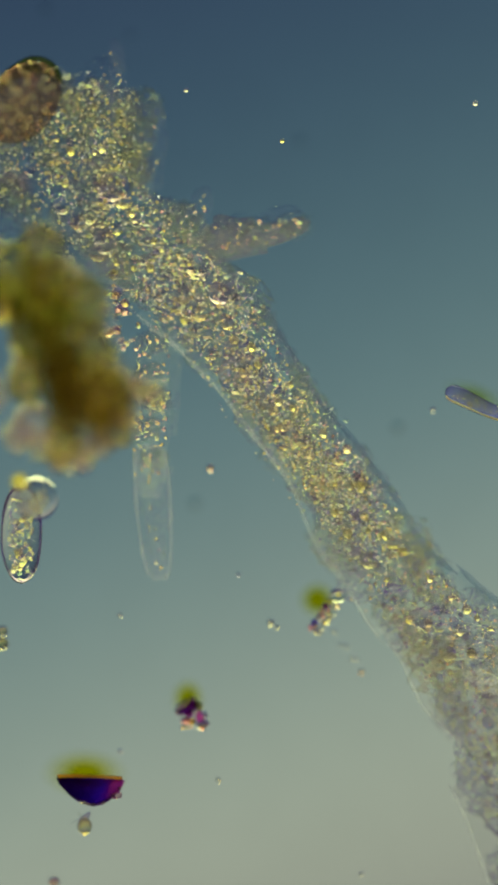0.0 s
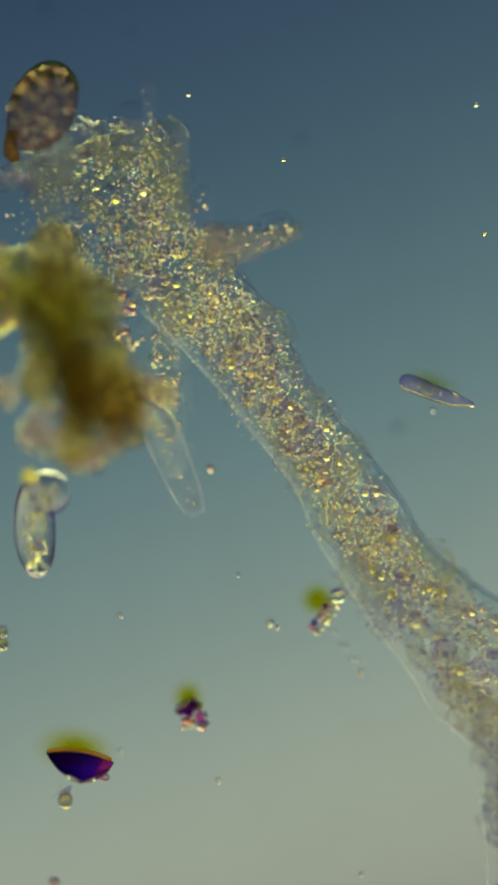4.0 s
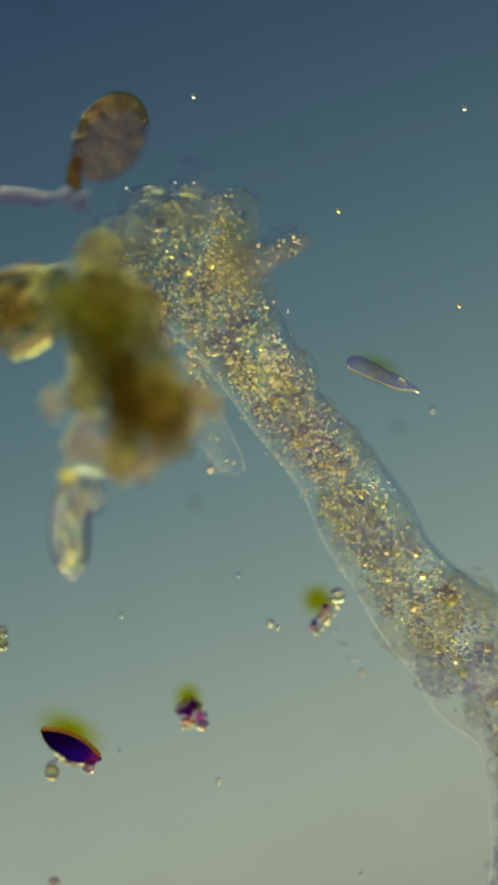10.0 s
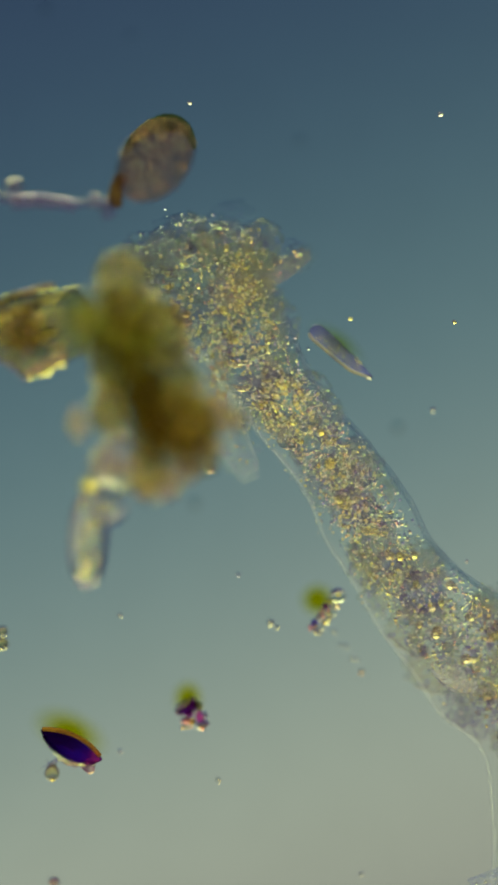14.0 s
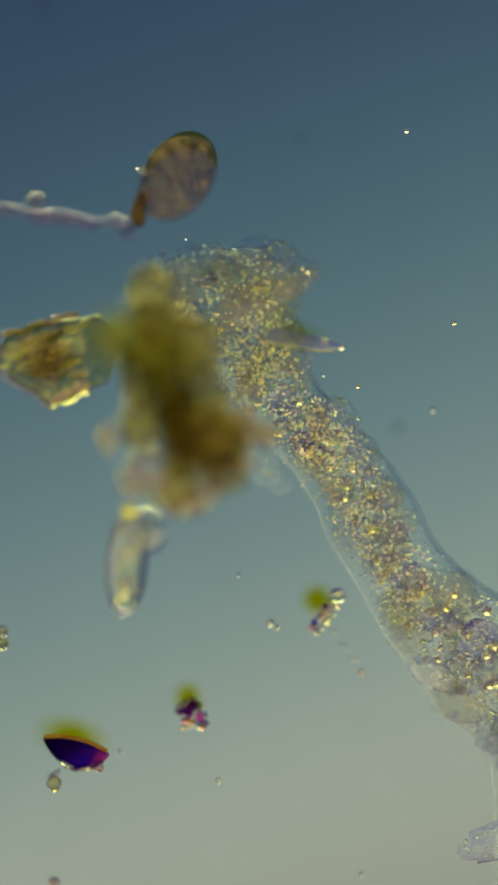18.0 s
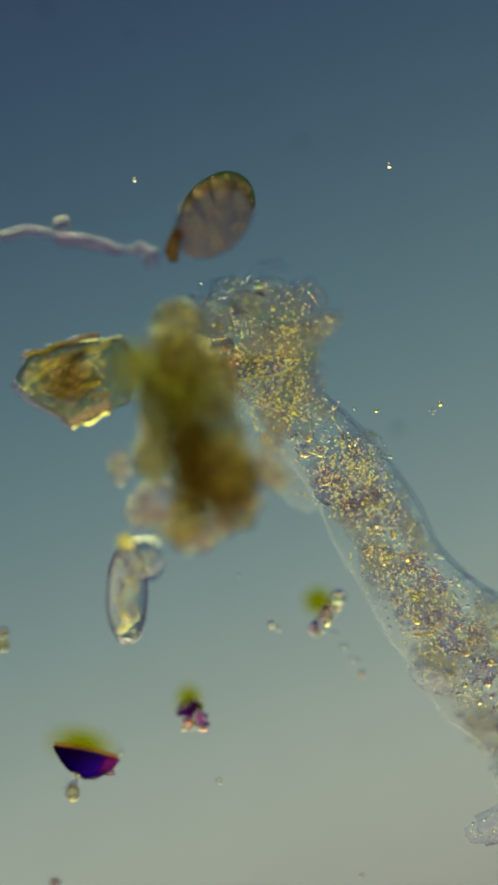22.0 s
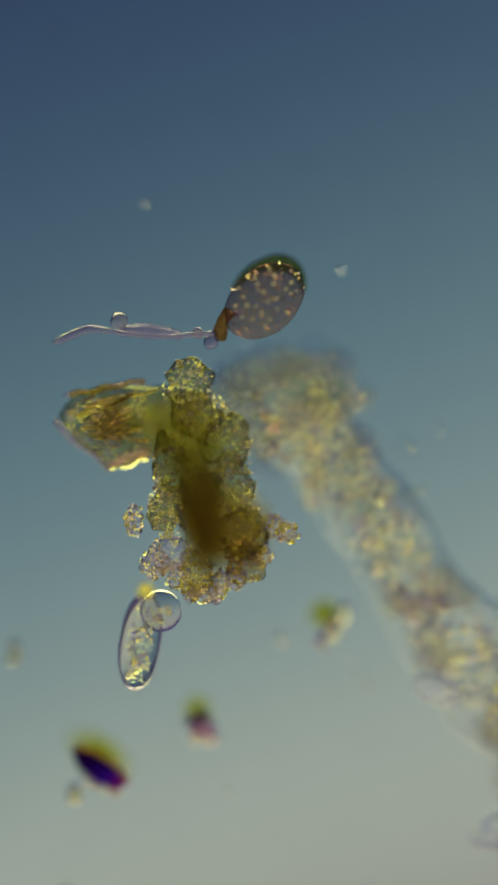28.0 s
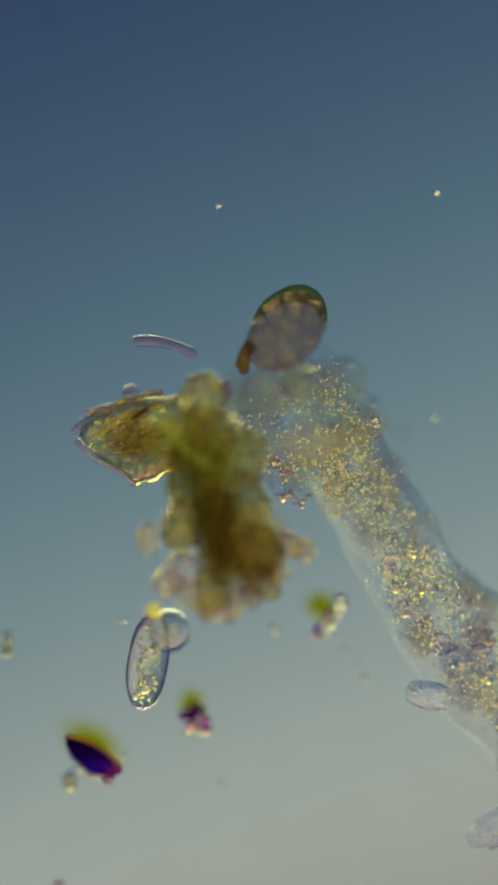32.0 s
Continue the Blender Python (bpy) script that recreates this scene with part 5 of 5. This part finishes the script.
bm.faces.new(rows_[0]), bm.faces.new(rows_[-1])
bmesh.ops.recalc_face_normals(bm, faces=bm.faces)
body = part("body", bm, crystal_material(), crystal)
part("rim", rod([(x_ / 1000, 0.0200, -0.0195 * (1 - (x_ / 60) ** 2)) for x_ in range(-58, 60, 8)], [0.0040] * 15, wobble=0.4), M_RIM, body, "thin orange upper rim")
low = [(f / 12 * 0.056, 0.018 - 0.0445 * rim_depth(f / 12), 0.003) for f in range(-11, 12)]
# Highlight of the lower edge, added as a yellow rod.
part("edge", rod(low, [0.0030] * len(low), segs=8, wobble=0.5), M_DROP, body, "thin yellow highlight modelled on the lower edge")
part("chip", shard_mesh(120, 0.014, 0.010, 0.01, 12), M_PINK, body, "pale pink chip", Matrix.Translation((0.045, -0.008, 0.012)), False)
rnd = random.Random(79)
# Small bright grains stand in for sparkle along that edge.
for k in range(10):
    ob = part("glint", grain_mesh[k % 4], None, body)
    fx = rnd.uniform(-0.2, 0.95)
    ob.matrix_basis = Matrix.Translation((fx * 0.056, 0.018 - 0.044 * rim_depth(fx), 0.010)) @ Matrix.Diagonal((*[rnd.uniform(0.002, 0.0038)] * 3, 1))
part("chip", shard_mesh(121, 0.014, 0.006, 0.008, 12), M_PINK, body, "pale pink chip", Matrix.Translation((0.015, -0.022, 0.006)), False)
# Added sheet that imitates the colour fringe above the crystal.
part("film", blob(0.084, 0.050, 0.004, 3, 0.1, 25, 14), M_FRINGE, crystal, "olive colour fringe of the lens, added as a tinted sheet", Matrix.Translation((-0.014, 0.026, -0.03)))
moves(body, [(t, Matrix.Rotation(radians(a), 4, "X")) for t, a in ((0, 0), (1, 25), (2, 10), (3.5, 25), (6, 25), (8, 50), (16.5, 50), (18, 30), (19, 5), (22, 5), (23, 35), (25.5, 40), (32, 40))])
CRYS = [(0, 160, 1398, 0.06, -2), (0.5, 160, 1386, 0.06, 8), (1, 158, 1378, 0.06, 18), (1.5, 153, 1371, 0.06, 16), (2, 146, 1366, 0.06, 0), (2.5, 137, 1358, 0.06, -8), (3, 134, 1355, 0.06, -10),
        (3.5, 138, 1357, 0.06, -8), (6, 142, 1350, 0.06, -18), (7, 134, 1338, 0.06, -20), (8, 124, 1329, 0.06, -25), (9, 122, 1328, 0.06, -26), (13, 122, 1328, 0.06, -26), (16.5, 125, 1331, 0.06, -24),
        (18, 132, 1336, 0.06, -14), (19, 145, 1348, 0.06, -3), (21, 148, 1350, 0.06, -5), (22, 148, 1348, 0.06, -12), (23, 152, 1346, 0.06, -28), (25.5, 150, 1345, 0.06, -30), (28, 152, 1345, 0.06, -33), (31, 152, 1347, 0.06, -33), (32, 152, 1338, 0.06, -32)]
moves(crystal, [(t, Matrix.Translation(flat_place(x, y, z)) @ Matrix.Rotation(radians(a), 4, "Z")) for t, x, y, z, a in CRYS])
bead = thing("bead", "tiny clear bead hanging beside the violet crystal", "bead")
part("ball", blob(0.012, 0.014, 0.012, 3, 0.25, 40, 4), M_KNOB, bead)
part("glint", blob(0.005, 0.004, 0.004, 2, 0.2, 60, 4), M_DROP, bead, "bright yellow end", Matrix.Translation((0.001, -0.011, 0.006)))
part("chip", shard_mesh(130, 0.010, 0.012, 0.008, 9), M_PALE, bead, "", Matrix.Translation((0.004, 0.018, 0)), False)
moves(bead, [(t, Matrix.Translation(flat_place(x, y, 0.05))) for t, x, y in
             [(0, 150, 1464), (0.5, 166, 1452), (1, 167, 1440), (1.5, 161, 1434), (2, 136, 1428), (2.5, 118, 1417), (3, 113, 1414), (3.5, 116, 1418), (6, 114, 1406), (7, 92, 1388), (8, 92, 1368),
              (9, 92, 1368), (13, 95, 1368), (16.5, 82, 1376), (18, 96, 1388), (19, 131, 1408), (20, 130, 1406), (22, 127, 1403), (23, 119, 1394), (24, 115, 1390), (25.5, 110, 1386), (28, 112, 1388), (32, 116, 1378)]])

chip = thing("mineral_chip", "small dark violet mineral chip with a pink edge", "mineral chip", m=Matrix.Translation(flat_place(338, 1258, 0.03)))
part("body", shard_mesh(140, 0.027, 0.021, 0.02, 16), M_PURPLE, chip, "", Matrix.Translation((-0.010, 0.008, 0)), False)
for k, (x, y, r, mat_) in enumerate(((-0.004, -0.004, 0.010, M_MAGENTA), (0.014, 0.008, 0.011, M_MATTER), (0.024, -0.006, 0.009, M_PALE), (0.026, -0.020, 0.009, M_GLASSY), (0.004, -0.020, 0.008, M_PALE), (-0.022, -0.004, 0.008, M_GLASSY))):
    part("edge_chip", shard_mesh(150 + k, r, r * 0.85, r * 0.8, 12), mat_, chip, "", Matrix.Translation((x, y, 0.012)) @ Matrix.Rotation(k * 1.1, 4, "Z"), False)
part("edge_chip", shard_mesh(141, 0.011, 0.013, 0.012, 14), M_MAGENTA, chip, "", Matrix.Translation((0.018, -0.012, 0)) @ Matrix.Rotation(0.6, 4, "Z"), False)
part("edge_chip", shard_mesh(142, 0.015, 0.012, 0.012, 10), M_PINK, chip, "pale pink chip", Matrix.Translation((-0.006, -0.018, 0.006)), False)
part("edge_chip", shard_mesh(143, 0.012, 0.012, 0.010, 10), M_PALE, chip, "pale yellow chip", Matrix.Translation((0.02, -0.026, 0.006)), False)
rnd = random.Random(78)
for k in range(11):
    ob = part("glint", grain_mesh[k % 4], None, chip)
    ob.matrix_basis = Matrix.Translation((rnd.uniform(-0.016, 0.030), rnd.uniform(-0.034, -0.008), 0.016)) @ Matrix.Diagonal((*[rnd.uniform(0.0025, 0.005)] * 3, 1))
# Colour fringe above the chip, put in as a tinted sheet.
part("film", blob(0.036, 0.042, 0.004, 3, 0.1, 25, 15), M_FRINGE, chip, "olive colour fringe of the lens, added as a tinted sheet", Matrix.Translation((-0.006, 0.020, -0.015)))

row = thing("grain_row", "short row of glassy violet grains beside the amoeba", "mineral grains", m=Matrix.Translation(flat_place(577, 1082, 0.03)))
rnd = random.Random(77)
part("grain", blob(0.014, 0.013, 0.014, 3, 0.08, 40, 2), M_ALGA, row, "clear round grain", Matrix.Translation((0.022, 0.028, 0)))
part("grain", blob(0.005, 0.005, 0.005, 3, 0.08, 40, 2), M_DOT, row, "", Matrix.Translation((0.022, 0.029, 0.014)))
for k in range(12):
    f = (k // 2) / 5
    x, y = 0.012 - 0.032 * f + (0.008 if k % 2 else -0.006), 0.012 - 0.046 * f + (-0.003 if k % 2 else 0.004)
    r = rnd.uniform(0.0055, 0.008)
    part("grain", blob(r, r * 0.9, r * 0.8, 3, 0.2, 60, k + 2), (M_KNOB, M_DROP, M_PURPLE, M_ALGA, M_PINK, M_KNOB)[k % 6], row, "", Matrix.Translation((x, y, rnd.uniform(-0.003, 0.003))))
for k in range(9):
    f = k / 8
    ob = part("glint", grain_mesh[k % 4], None, row)
    ob.matrix_basis = Matrix.Translation((0.014 - 0.034 * f + rnd.uniform(-0.008, 0.008), 0.010 - 0.048 * f, 0.016)) @ Matrix.Diagonal((*[rnd.uniform(0.003, 0.0045)] * 3, 1))
# Colour fringe beside the grains, put in as a tinted sheet.
part("film", blob(0.042, 0.040, 0.004, 3, 0.1, 25, 16), M_FRINGE, row, "olive colour fringe of the lens, added as a tinted sheet", Matrix.Translation((-0.014, 0.020, -0.015)))
chain = thing("grain_chain", "thin chain of tiny clear grains on the slide", "mineral grains", m=Matrix.Translation(flat_place(610, 1150, 0.02)))
for k in range(9):
    f = k / 8
    r = 0.003 if k < 8 else 0.005
    part("grain", blob(r, r, r, 2, 0.2, 60, k), M_ALGA if k < 8 else M_PALE, chain, "", Matrix.Translation((-0.022 + 0.052 * f, 0.032 - 0.066 * f + 0.008 * math.sin(k * 2.1), 0)))

# specks on the slide and drifting in the water
rnd = random.Random(71)
for x, y, r in ((372, 830, 7), (480, 1103, 6), (490, 1110, 4), (422, 1018, 4), (213, 1090, 4), (5, 1118, 10), (3, 1140, 13), (95, 1562, 9), (767, 726, 4), (640, 1548, 4), (213, 1331, 4), (386, 1382, 4)):
    ob = new("speck", mesh_of(blob(r / 1000, r * 0.9 / 1000, r / 1000, 2, 0.25, 70, x), "speck", M_KNOB if x < 10 else M_PALE))
    ob.matrix_basis = Matrix.Translation(flat_place(x, y, 0.03))
    tagged(ob, "tiny bright speck lying on the slide", "speck", "specks on the slide")
for name, r, rows in (("speck", 5, [(0, 842, 183), (3.5, 844, 184), (6, 841, 192), (9, 830, 190), (11, 812, 194), (13, 789, 198), (14.5, 775, 206), (17, 741, 227), (19, 702, 240), (21, 694, 272), (23, 684, 314), (24, 680, 345), (25.5, 640, 381), (28, 590, 440), (32, 520, 520)]),
                      ("speck", 4, [(0, 500, 250), (6, 508, 297), (9, 580, 338), (13, 618, 520), (19, 640, 700), (25, 700, 760), (28, 736, 838), (32, 760, 900)]),
                      ("speck", 4, [(0, 330, 160), (6, 337, 170), (13, 344, 172), (19, 235, 310), (23, 238, 315), (28, 240, 322), (32, 382, 348)]),
                      ("speck", 4, [(0, 900, 300), (13, 805, 568), (19, 804, 575), (23, 765, 744), (28, 720, 760), (32, 770, 326)])):
    ob = new(name, mesh_of(blob(r / 1000, r * 0.8 / 1000, r / 1000, 2, 0.25, 70, r), "speck", M_PALE))
    tagged(ob, "tiny bright speck drifting in the water", "speck", "drifting specks")
    moves(ob, [(t, Matrix.Translation(flat_place(x, y, 0.08)) @ Matrix.Rotation(t * 0.2, 4, "Z")) for t, x, y in rows])
for x, y, r in ((80, 15, 11), (532, 250, 10), (705, 758, 13), (345, 893, 13), (232, 62, 9)):
    ob = new("dust_mote", mesh_of(blob(r / 1000, r * 0.9 / 1000, 0.004, 3, 0.15, 40, x), "dust_mote", M_DUST))
    ob.matrix_basis = Matrix.Translation(flat_place(x, y, -0.09))
    tagged(ob, "faint grey dust mote under the glass slide", "dust", "dust under the slide")


def motions():
    for ob, rows in JOURNEYS:
        size = ob.scale.copy()
        walk(ob, rows)
        ob.scale = size


motions()
